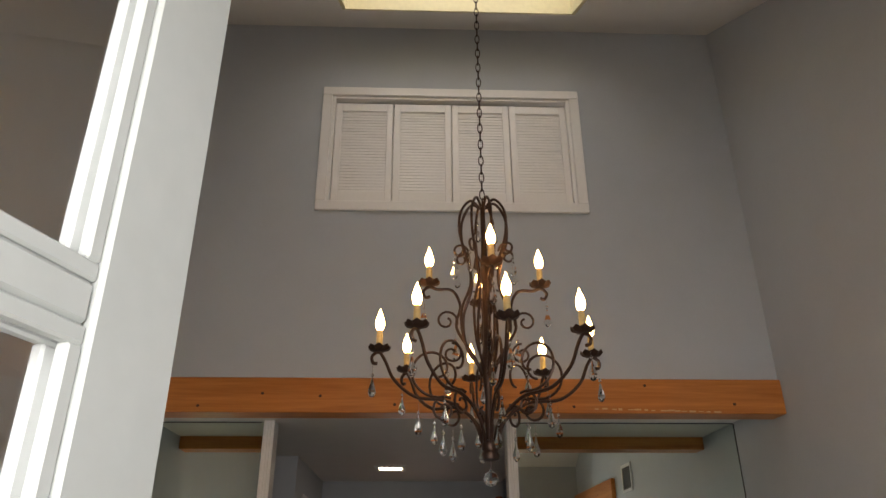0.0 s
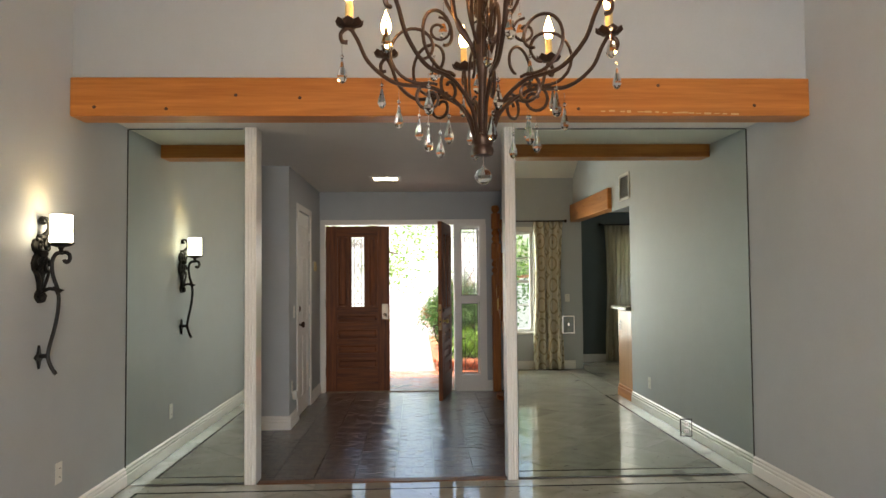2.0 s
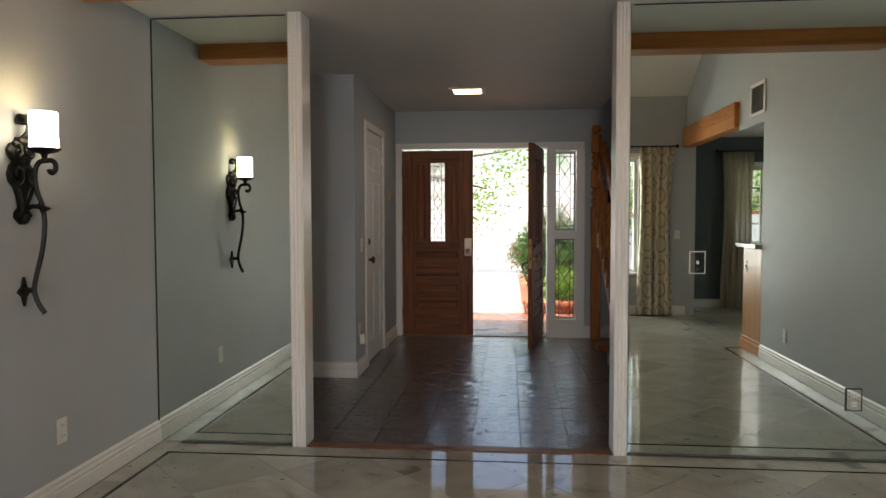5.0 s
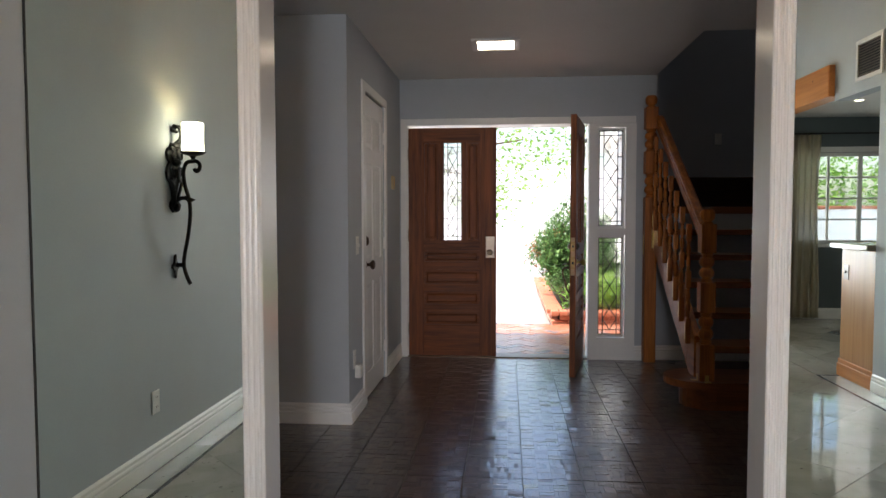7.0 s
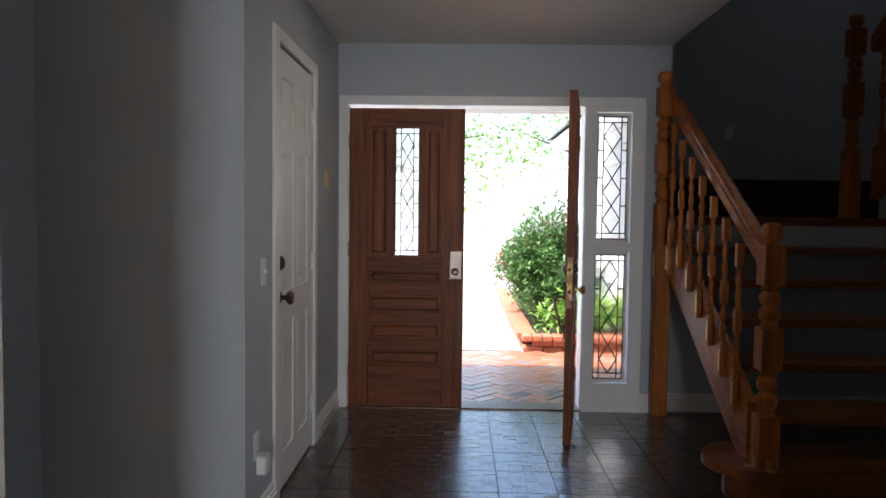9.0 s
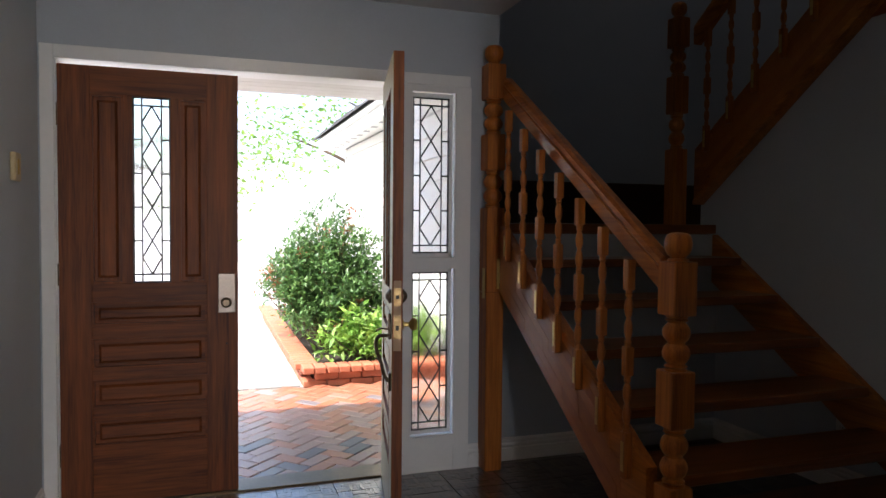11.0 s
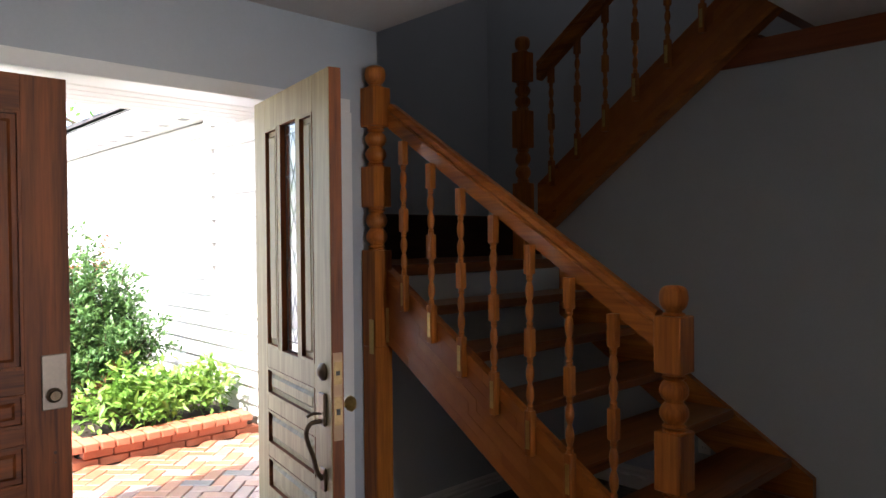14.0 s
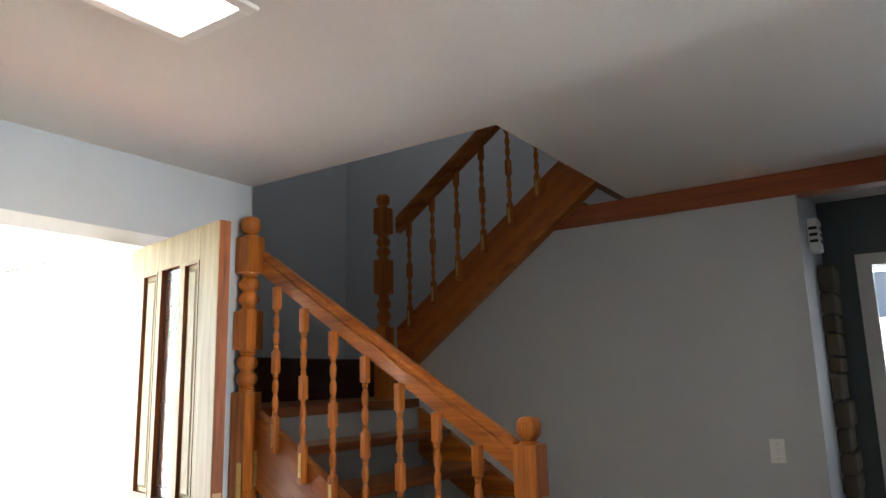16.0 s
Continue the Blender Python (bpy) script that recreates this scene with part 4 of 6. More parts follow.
for i in range(rows_f):
    for j in range(cols_f):
        a, b = gx0 + cw_f * j + (0.016 if j else 0), gx0 + cw_f * (j + 1) - (0.016 if j < cols_f - 1 else 0)
        c, d = gz0 + ch_f * i + (0.016 if i else 0), gz0 + ch_f * (i + 1) - (0.016 if i < rows_f - 1 else 0)
        bm = bmesh.new()
        for sgn in (-1, 1):
            y = sgn * FT / 2
            for p, q, r_, s_ in ((a, b, c, c + 0.014), (a, b, d - 0.014, d), (a, a + 0.014, c + 0.014, d - 0.014), (b - 0.014, b, c + 0.014, d - 0.014)):
                add_box(bm, p, q, min(y * 0.25, y * 0.8), max(y * 0.25, y * 0.8), r_, s_, 0.002)
        part("glazing_bead", bm, M_FRENCH, fd)
        pane = part("pane", box(a, b, -0.002, 0.002, c, d), M_GLASS, fd)
        pane.visible_shadow = False
structure("trim_french_door_casing", boxes((-0.64, -0.55, YB, YB + 0.018, 0, 2.15), (0.30, 0.39, YB, YB + 0.018, 0, 2.15), (-0.55, 0.30, YB, YB + 0.018, 2.06, 2.15)), M_TRIM)

# ---- back window, curtain, rod ----


def window(name, label, x0, x1, y0, y1, z0, z1, cols, rows_, face, sill=0.04):
    e = empty(name, label, "window", at=(x0, y0, z0), kind="structure")
    o = Matrix.Translation((-x0, -y0, -z0))
    ym = (y0 + y1) / 2

    def p(nm, bm, mat):
        bmesh.ops.transform(bm, matrix=o, verts=bm.verts)
        return part(nm, bm, mat, e)
    f = 0.045
    p("window_frame", boxes((x0 + 0.001, x1 - 0.001, ym - 0.03, ym + 0.03, z0 + 0.001, z0 + f), (x0 + 0.001, x1 - 0.001, ym - 0.03, ym + 0.03, z1 - f, z1 - 0.001), (x0 + 0.001, x0 + f, ym - 0.03, ym + 0.03, z0 + f, z1 - f), (x1 - f, x1 - 0.001, ym - 0.03, ym + 0.03, z0 + f, z1 - f)), M_TRIM)
    for j in range(1, cols):
        x = x0 + f + (x1 - x0 - 2 * f) * j / cols
        w = 0.022 if j * 2 == cols else 0.010
        p("glazing_bar", box(x - w, x + w, ym - 0.02, ym + 0.02, z0 + f, z1 - f), M_TRIM)
    for i in range(1, rows_):
        z = z0 + f + (z1 - z0 - 2 * f) * i / rows_
        w = 0.022 if (i * 2 == rows_ and cols < 4) else 0.010
        for j in range(cols):
            xa = x0 + f + (x1 - x0 - 2 * f) * j / cols + (0.023 if j else 0)
            xb = x0 + f + (x1 - x0 - 2 * f) * (j + 1) / cols - (0.023 if j < cols - 1 else 0)
            p("glazing_bar", box(xa, xb, ym - 0.018, ym + 0.018, z - w, z + w), M_TRIM)
    g = p("pane", box(x0 + f, x1 - f, ym - 0.003, ym + 0.003, z0 + f, z1 - f), M_GLASS)
    g.visible_shadow = False
    s = 1 if face > 0 else -1
    yf = y1 if s > 0 else y0
    a, b = sorted((yf + s * 0.0005, yf + s * 0.05))
    p("window_sill", box(x0 - 0.06, x1 + 0.06, a, b, z0 - 0.035, z0, 0.004), M_TRIM)
    a, b = sorted((yf + s * 0.0005, yf + s * 0.018))
    p("casing", boxes((x0 - 0.065, x0, a, b, z0, z1 + 0.065), (x1, x1 + 0.065, a, b, z0, z1 + 0.065), (x0, x1, a, b, z1, z1 + 0.065)), M_TRIM)
    return e


window("window_1", "white sash window with garden view", WIN[0], WIN[1], YB - 0.15, YB, WIN[2], WIN[3], 2, 4, 1)
window("window_2", "white wide grid window looking on a garden wall", 3.20, 4.75, -1.05, -0.90, 0.90, 2.0, 4, 4, 1)


def curtain(name, label, x0, x1, y, z0, z1, mat, waves, depth=0.045, taper=0.85):
    n = waves * 10
    bm = bmesh.new()
    rows = []
    rg = random.Random(int(x0 * 100))
    ph = [rg.uniform(-0.8, 0.8) for _ in range(n + 1)]
    for i in range(13):
        t = i / 12
        z = z1 + (z0 - z1) * t
        w = 1 - (1 - taper) * math.sin(math.pi * min(1, t * 1.2)) * 0.7
        xm = (x0 + x1) / 2
        rows.append([bm.verts.new((xm + (x0 + (x1 - x0) * k / n - xm) * w + 0.01 * math.sin(5 * t + k), y + depth * (0.6 + 0.4 * t) * math.sin(2 * math.pi * waves * k / n + ph[k // 10 * 10] * t), z)) for k in range(n + 1)])
    for a, b in zip(rows, rows[1:]):
        for k in range(n):
            bm.faces.new((a[k], a[k + 1], b[k + 1], b[k]))
    me = mesh_from(bm, name, mat)
    me.shade_smooth()
    ob = new(name, me)
    sol = ob.modifiers.new("thickness", "SOLIDIFY")
    sol.thickness = 0.003
    return tagged(ob, label, "curtain")


# damask-like curtain cloth: interlocking ovals
M_CURTAIN, _n, _l, _b = mat_new("cream_damask_cloth")
_tc = _n.new("ShaderNodeTexCoord")
_mp = _n.new("ShaderNodeMapping")
_mp.inputs["Scale"].default_value = (6.0, 1.0, 3.2)
_vo = _n.new("ShaderNodeTexVoronoi")
_vo.inputs["Scale"].default_value, _vo.inputs["Randomness"].default_value = 1.0, 0.15
_l.new(_tc.outputs["Object"], _mp.inputs["Vector"])
_l.new(_mp.outputs[0], _vo.inputs["Vector"])
_sn = _n.new("ShaderNodeMath")
_sn.operation = "SINE"
_ml = _n.new("ShaderNodeMath")
_ml.operation = "MULTIPLY"
_ml.inputs[1].default_value = 22.0
_l.new(_vo.outputs["Distance"], _ml.inputs[0])
_l.new(_ml.outputs[0], _sn.inputs[0])
_r = ramp(_n, [(0.35, (0.66, 0.61, 0.49)), (0.8, (0.44, 0.38, 0.26))])
_l.new(_sn.outputs[0], _r.inputs[0])
_l.new(_r.outputs[0], _b.inputs["Base Color"])
_b.inputs["Roughness"].default_value = 0.8

curtain("curtain", "long cream curtain with a damask pattern reaching the floor", 1.73, 2.17, YB + 0.09, 0.012, 2.205, M_CURTAIN, 4, 0.055)
curtain("sheer_curtain", "pale sheer curtain hanging beside the kitchen window", 3.02, 3.46, -0.80, 0.02, 2.2, M_SHEER, 6, 0.03)
for x0, x1, y, z, nm in ((0.5, 2.22, YB + 0.09, 2.215, "back"), (2.95, 4.9, -0.80, 2.215, "kitchen")):
    rod = empty("curtain_rod", "black metal curtain rod with ball finials", "curtain rod", at=((x0 + x1) / 2, y, z))
    hx = (x1 - x0) / 2
    part("rod", tube([(-hx, 0, 0), (hx, 0, 0)], 0.010, 8), M_IRON, rod)
    for s in (-1, 1):
        bm = bmesh.new()
        bmesh.ops.create_uvsphere(bm, u_segments=10, v_segments=6, radius=0.024)
        bmesh.ops.translate(bm, verts=bm.verts, vec=(s * hx, 0, 0))
        part("finial", bm, M_IRON, rod)
        part("bracket", box(s * (hx - 0.1) - 0.006, s * (hx - 0.1) + 0.006, -0.088 if nm == "back" else -0.098, 0.0, -0.03, -0.008), M_IRON, rod)

# ---- kitchen peninsula and vent ----
pe = empty("kitchen_peninsula", "maple kitchen peninsula beside the dining room wall", "cabinet", at=(XR, 2.2, 0))
part("body", box(0.012, 0.62, 0.0, 0.499, 0.10, 1.0, 0.003), M_MAPLE, pe)
part("end_panel", box(0.0, 0.0115, -0.002, 0.499, 0.10, 1.0, 0.002), M_MAPLE, pe)
part("plinth", boxes((-0.016, 0.62, -0.016, 0.499, 0.001, 0.10, 0.004), (-0.010, 0.62, -0.010, 0.499, 0.1, 0.135, 0.004)), M_PINE_Y, pe, "pine base moulding")
plate("cabinet_switch", "steel switch plate on the cabinet side", "switch", (XR, 2.28, 0.82), "x-", "switch", M_SATIN)
tagged(part("worktop", box(XR - 0.06, XR + 0.70, 2.12, 2.695, 1.002, 1.045, 0.006), M_STONE_TOP), "speckled brown stone worktop on the peninsula", "worktop")
ve = empty("wall_vent", "white metal air vent high on the wall", "vent", at=(XR, 2.55, 2.40))
part("backing", box(-0.004, -0.0005, -0.17, 0.17, -0.13, 0.13), M_DARKSLOT, ve)
part("frame", boxes((-0.014, -0.004, -0.19, 0.19, 0.12, 0.15), (-0.014, -0.004, -0.19, 0.19, -0.15, -0.12), (-0.014, -0.004, -0.19, -0.16, -0.12, 0.12), (-0.014, -0.004, 0.16, 0.19, -0.12, 0.12)), M_TRIM, ve)
for k in range(12):
    z = -0.11 + 0.02 * k
    part("slat", prism([(-0.013, z - 0.004), (-0.004, z + 0.008), (-0.004, z + 0.0095), (-0.013, z - 0.0025)], "y", -0.16, 0.16), M_SATIN, ve)
rl = empty("recessed_downlight", "small lit round downlight in the kitchen ceiling", "ceiling light", at=(3.3, 0.4, 2.42))
part("rim", lathe([(0.06, -0.0005), (0.06, -0.008), (0.045, -0.008), (0.045, -0.0006)], seg=18), M_TRIM, rl)
part("lens", lathe([(0.044, -0.004), (0.044, -0.002), (0.001, -0.0015)], seg=18), M_PANEL, rl)

# ---- front doors ----
M_LEAFOUT = wood("weathered_door_face", (0.22, 0.175, 0.088), (0.42, 0.35, 0.19), "Z", 0.45, 1.2)
DW, DH, DT = 0.78, 2.025, 0.045


def came_pattern(x0, x1, z0, z1, y, r, rows_, border, extra):
    """Lead lines: a border strip and a chain of diamonds."""
    bm = bmesh.new()

    def bar(a, b):
        add_tube(bm, [(a[0], y, a[1]), (b[0], y, b[1])], r, 5)
    xi, xj, zi, zj = x0 + border, x1 - border, z0 + border, z1 - border
    for x in (x0 + r, xi, xj, x1 - r):
        bar((x, z0), (x, z1))
    for z in (z0 + r, zi, zj, z1 - r):
        bar((x0, z), (x1, z))
    h = (zj - zi) / rows_
    xm = (xi + xj) / 2
    for k in range(rows_):
        a = zi + h * k
        for s in (xi, xj):
            bar((xm, a), (s, a + h / 2))
            bar((s, a + h / 2), (xm, a + h))
    for k in range(1, extra + 1):
        z = zi + (zj - zi) * k / (extra + 1)
        bar((x0, z), (xi, z))
        bar((xj, z), (x1, z))
    return bm


def panel_bm(x0, x1, z0, z1, sides):
    """A raised field in a sunk moulding, on one or both faces of a door."""
    bm = bmesh.new()
    t = DT / 2
    add_box(bm, x0, x1, -t + 0.014, t - 0.014, z0, z1)
    for s in sides:
        y_f = s * (t - 0.004)
        y_b = s * (t - 0.0145)
        m = 0.026
        vs_o = [bm.verts.new((x, y_b, z)) for x, z in ((x0 + m, z0 + m), (x1 - m, z0 + m), (x1 - m, z1 - m), (x0 + m, z1 - m))]
        vs_i = [bm.verts.new((x, y_f, z)) for x, z in ((x0 + m + 0.012, z0 + m + 0.012), (x1 - m - 0.012, z0 + m + 0.012), (x1 - m - 0.012, z1 - m - 0.012), (x0 + m + 0.012, z1 - m - 0.012))]
        bm.faces.new(vs_i)
        for k in range(4):
            bm.faces.new((vs_o[k], vs_o[(k + 1) % 4], vs_i[(k + 1) % 4], vs_i[k]))
        for p, q, r_, u in ((x0, x1, z0, z0 + 0.010), (x0, x1, z1 - 0.010, z1), (x0, x0 + 0.010, z0 + 0.010, z1 - 0.010), (x1 - 0.010, x1, z0 + 0.010, z1 - 0.010)):
            c, d = sorted((s * (t + 0.002), s * (t - 0.0145)))
            add_box(bm, p, q, c, d, r_, u)
    return bm


def front_leaf(name, label, m, matv, math_):
    """A panelled leaf: hinge at x 0, free edge at x DW, inner face at y -DT/2."""
    e = empty(name, label, "door", "front double doors")
    e.matrix_basis = m
    t = DT / 2
    zs = [(0.28, 0.41), (0.46, 0.59), (0.64, 0.78), (0.84, 0.95)]
    part("stile", box(0.002, 0.135, -t, t, 0.012, DH, 0.002), matv, e)
    part("stile", box(DW - 0.145, DW - 0.002, -t, t, 0.012, DH, 0.002), matv, e)
    rails = [(0.012, 0.28), (0.41, 0.46), (0.59, 0.64), (0.78, 0.84), (0.95, 1.035), (1.90, DH)]
    for a, b in rails:
        part("rail", box(0.135, DW - 0.145, -t, t, a, b, 0.0015), math_, e)
    for a, b in zs:
        part("panel", panel_bm(0.135, DW - 0.145, a, b, (-1, 1)), math_, e)
    part("panel", panel_bm(0.135, 0.275, 1.035, 1.90, (-1, 1)), matv, e)
    part("panel", panel_bm(0.51, DW - 0.145, 1.035, 1.90, (-1, 1)), matv, e)
    part("mullion", boxes((0.275, 0.31, -t, t, 1.035, 1.90), (0.475, 0.51, -t, t, 1.035, 1.90)), matv, e)
    g = part("leaded_pane", box(0.31, 0.475, -0.003, 0.003, 1.035, 1.90), M_BEVEL, e, "bevelled leaded glass")
    g.visible_shadow = False
    part("came", came_pattern(0.31, 0.475, 1.035, 1.90, -0.004, 0.0040, 5, 0.040, 4), M_LEAD, g)
    for ob in e.children:
        if ob.name.startswith(("stile", "rail", "panel", "mullion")):
            ob.data.materials.append(M_LEAFOUT)
            for f in ob.data.polygons:
                if f.normal.y > 0.3:
                    f.material_index = 1
    for z in (0.25, 1.08, 1.80):
        part("hinge", boxes((-0.006, 0.004, -t - 0.004, -t + 0.02, z - 0.05, z + 0.05), ), M_OLDBRASS, e)
    return e


leaf1 = front_leaf("front_door", "closed mahogany front door with a leaded glass strip", pose(-1.122, YF + 0.005 + DT / 2, 0), M_MAHOG, M_MAHOG_H)
part("escutcheon", box(0.685, 0.765, -DT / 2 - 0.006, -DT / 2 - 0.0003, 0.885, 1.075, 0.003), M_SATIN, leaf1, "satin bronze escutcheon plate")
bm = lathe([(0.026, 0.0), (0.026, 0.008), (0.018, 0.012), (0.016, 0.02), (0.006, 0.02)], seg=16)
bmesh.ops.transform(bm, matrix=pose(0.722, -DT / 2 - 0.006, 0.935, 90), verts=bm.verts)
part("cylinder", bm, M_OLDBRASS, leaf1, "round lock cylinder", True)
bm = bmesh.new()
add_tube(bm, [(0.725, -DT / 2 + 0.002, 0.735), (0.725, -DT / 2 - 0.0015, 0.735)], 0.006, 8)
add_tube(bm, [(0.725, -DT / 2 + 0.002, 0.70), (0.725, -DT / 2 - 0.0015, 0.70)], 0.003, 8)
part("plug_mark", bm, M_KNOT, leaf1)
HX, HY = 0.375, YF + 0.012
ang2 = math.degrees(math.atan2(-0.735, -0.14))
leaf2 = front_leaf("front_door", "mahogany front door leaf standing open into the hall", pose(HX, HY, 0, 0, 0, ang2) @ pose(0, DT / 2, 0) @ Matrix.Diagonal((1, -1, 1, 1)), M_MAHOG, M_MAHOG_H)


def hw(bm, mat, label, m, name):
    bmesh.ops.transform(bm, matrix=m, verts=bm.verts)
    return part(name, bm, mat, leaf2, label, True)


# hardware of the open leaf: edge plates, handle set outside, knob inside
part("lock_plate", boxes((DW - 0.002, DW + 0.001, -0.014, 0.014, 0.985, 1.06), (DW - 0.002, DW + 0.0012, -0.014, 0.014, 0.85, 0.945)), plain("worn_brass", (0.36, 0.23, 0.10), 0.38, 0.8, 60, 0.35), leaf2, "brass latch plates in the door edge")
part("plate_mark", boxes((DW - 0.002, DW + 0.0005, -0.016, 0.016, 0.80, 1.09)), plain("bare_wood_mark", (0.42, 0.26, 0.15), 0.6), leaf2)
part("latch_hole", boxes((DW + 0.001, DW + 0.0022, -0.007, 0.007, 0.885, 0.905), (DW + 0.001, DW + 0.0022, -0.007, 0.007, 1.015, 1.03)), M_DARKSLOT, leaf2)
for side, nm in ((-1, "inner"), (1, "outer")):
    y = side * DT / 2
    rosette = lathe([(0.030, 0.0), (0.030, 0.008), (0.022, 0.014), (0.012, 0.022), (0.002, 0.024)], seg=16)
    hw(rosette, M_OLDBRASS, "", Matrix.Translation((DW - 0.065, y, 1.02)) @ pose(0, 0, 0, -90 * side), "deadbolt")
knob_prof = [(0.026, 0.0), (0.024, 0.006), (0.010, 0.012), (0.009, 0.03), (0.022, 0.04), (0.028, 0.052), (0.022, 0.064), (0.004, 0.068)]
hw(lathe(knob_prof, seg=16), M_BRASS, "round brass knob", Matrix.Translation((DW - 0.065, -DT / 2, 0.90)) @ pose(0, 0, 0, 90), "knob")
bm = boxes((DW - 0.09, DW - 0.04, DT / 2 + 0.0005, DT / 2 + 0.012, 0.84, 0.95, 0.004), (DW - 0.085, DW - 0.045, DT / 2 + 0.0005, DT / 2 + 0.010, 0.62, 0.70, 0.004))
part("handle_plate", bm, M_OLDBRASS, leaf2)
hy = DT / 2
part("pull_handle", tube(curve_points([(DW - 0.065, hy + 0.010, 0.855), (DW - 0.066, hy + 0.05, 0.85), (DW - 0.070, hy + 0.062, 0.81), (DW - 0.066, hy + 0.040, 0.74), (DW - 0.065, hy + 0.028, 0.69), (DW - 0.065, hy + 0.010, 0.66)], 6), 0.008, 8), M_OLDBRASS, leaf2, "curved antique brass pull handle", True)
part("thumb_latch", tube([(DW - 0.065, hy + 0.008, 0.88), (DW - 0.067, hy + 0.04, 0.885), (DW - 0.067, hy + 0.062, 0.875)], [0.006, 0.007, 0.009], 8, 0.6), M_OLDBRASS, leaf2)

# casing, sidelight
structure("trim_front_door_casing", boxes((-1.185, -1.128, YF - 0.02, YF - 0.0005, 0, 2.105, 0.003), (-1.128, 0.845, YF - 0.02, YF - 0.0005, 2.045, 2.105, 0.003)), M_TRIM, "white door casing", "casing")
structure("trim_front_door_jamb", boxes((-1.13, -1.124, YF, YF + 0.15, 0, 2.045), (0.452, 0.458, YF, YF + 0.15, 0, 2.045), (-1.13, 0.455, YF, YF + 0.15, 2.046, 2.062)), M_TRIM)
structure("trim_front_threshold", boxes((-1.13, 0.455, YF - 0.01, YF + 0.16, -0.008, 0.010, 0.003)), M_OLDBRASS)
sl = empty("sidelight_window", "white framed sidelight with leaded glass in two panes", "window", at=(0.645, YF, 0), kind="structure")
part("window_frame", boxes((-0.188, -0.12, -0.020, 0.15, 0.001, 2.044), (0.118, 0.205, -0.020, -0.0005, 0.001, 2.044), (-0.12, 0.118, -0.020, -0.0005, 0.135, 0.195), (-0.12, 0.118, -0.020, 0.10, 1.085, 1.145), (-0.12, 0.118, -0.020, -0.0005, 2.012, 2.044), (-0.188, 0.205, -0.016, -0.0005, 0.001, 0.134)), M_TRIM, sl)
part("glazing_frame", boxes((-0.12, 0.118, 0.03, 0.055, 0.195, 0.215), (-0.12, 0.118, 0.03, 0.055, 1.065, 1.085), (-0.12, 0.118, 0.03, 0.055, 1.145, 1.165), (-0.12, 0.118, 0.03, 0.055, 1.99, 2.012), (-0.12, -0.103, 0.03, 0.055, 0.215, 1.99), (0.100, 0.118, 0.03, 0.055, 0.215, 1.99)), M_TRIM, sl)
for z0, z1 in ((0.215, 1.065), (1.165, 1.99)):
    g = part("leaded_pane", box(-0.103, 0.100, 0.040, 0.045, z0, z1), M_BEVEL, sl)
    g.visible_shadow = False
    part("came", came_pattern(-0.103, 0.100, z0, z1, 0.038, 0.0044, 4, 0.042, 3), M_LEAD, g)

# ---- closet door ----
cd = empty("closet_door", "white six-panel closet door with bronze knob", "door", at=(XC, 7.665, 0))
cd.matrix_basis = pose(XC - 0.025, 7.665, 0, 0, 0, 90)
CWD, CHD = 0.76, 2.075
part("slab", box(0.002, CWD - 0.002, -0.010, 0.02, 0.012, CHD, 0.002), M_DOORWHITE, cd)
cols2 = [(0.10, 0.345), (0.415, 0.66)]
rows2 = [(0.18, 0.80), (0.95, 1.62), (1.72, 1.95)]
bm = bmesh.new()
zc = [0.012] + [v for r in rows2 for v in r] + [CHD]
for a, b in zip(zc[::2], zc[1::2]):
    add_box(bm, 0.002, CWD - 0.002, -0.018, -0.0095, a, b)
for a, b in rows2:
    for p, q in ((0.002, 0.10), (0.345, 0.415), (0.66, CWD - 0.002)):
        add_box(bm, p, q, -0.018, -0.0095, a, b)
part("stiles_and_rails", bm, M_DOORWHITE, cd)
for p, q in cols2:
    for a, b in rows2:
        bm = bmesh.new()
        vo = [bm.verts.new((x, -0.0101, z)) for x, z in ((p + 0.015, a + 0.015), (q - 0.015, a + 0.015), (q - 0.015, b - 0.015), (p + 0.015, b - 0.015))]
        vi = [bm.verts.new((x, -0.0165, z)) for x, z in ((p + 0.04, a + 0.04), (q - 0.04, a + 0.04), (q - 0.04, b - 0.04), (p + 0.04, b - 0.04))]
        bm.faces.new(vi)
        for k in range(4):
            bm.faces.new((vo[k], vo[(k + 1) % 4], vi[(k + 1) % 4], vi[k]))
        part("panel", bm, M_DOORWHITE, cd)
for z, prof in ((0.93, [(r * 1.2, d) for r, d in knob_prof]), (1.09, [(0.034, 0), (0.034, 0.010), (0.024, 0.022), (0.004, 0.026)])):
    bm = lathe(prof, seg=16)
    bmesh.ops.transform(bm, matrix=Matrix.Translation((0.065, -0.018, z)) @ pose(0, 0, 0, 90), verts=bm.verts)
    part("knob" if z < 1 else "deadbolt", bm, M_BRONZE, cd, "dark bronze", True)
for z in (0.25, 1.05, 1.85):
    part("hinge", box(CWD - 0.004, CWD + 0.006, -0.026, -0.012, z - 0.045, z + 0.045), M_TRIM, cd)
structure("trim_closet_casing", boxes((XC + 0.0005, XC + 0.016, 7.58, 7.66, 0, 2.145, 0.003), (XC + 0.0005, XC + 0.016, 8.43, 8.49, 0, 2.145, 0.003), (XC + 0.0005, XC + 0.016, 7.66, 8.43, 2.085, 2.145, 0.003)), M_TRIM, "white closet door casing", "casing")

# ---- staircase ----
st = empty("staircase", "U-shaped open wooden staircase with turned newels and balusters", "staircase", at=(0, 0, 0))
RISE, RUN, Y1 = 0.19, 0.284, 7.60
SX0, SX1 = 0.985, 1.03
TX1 = XW - 0.045


def up_line(y):
    return 1.345 + 0.637 * (y - 9.18)


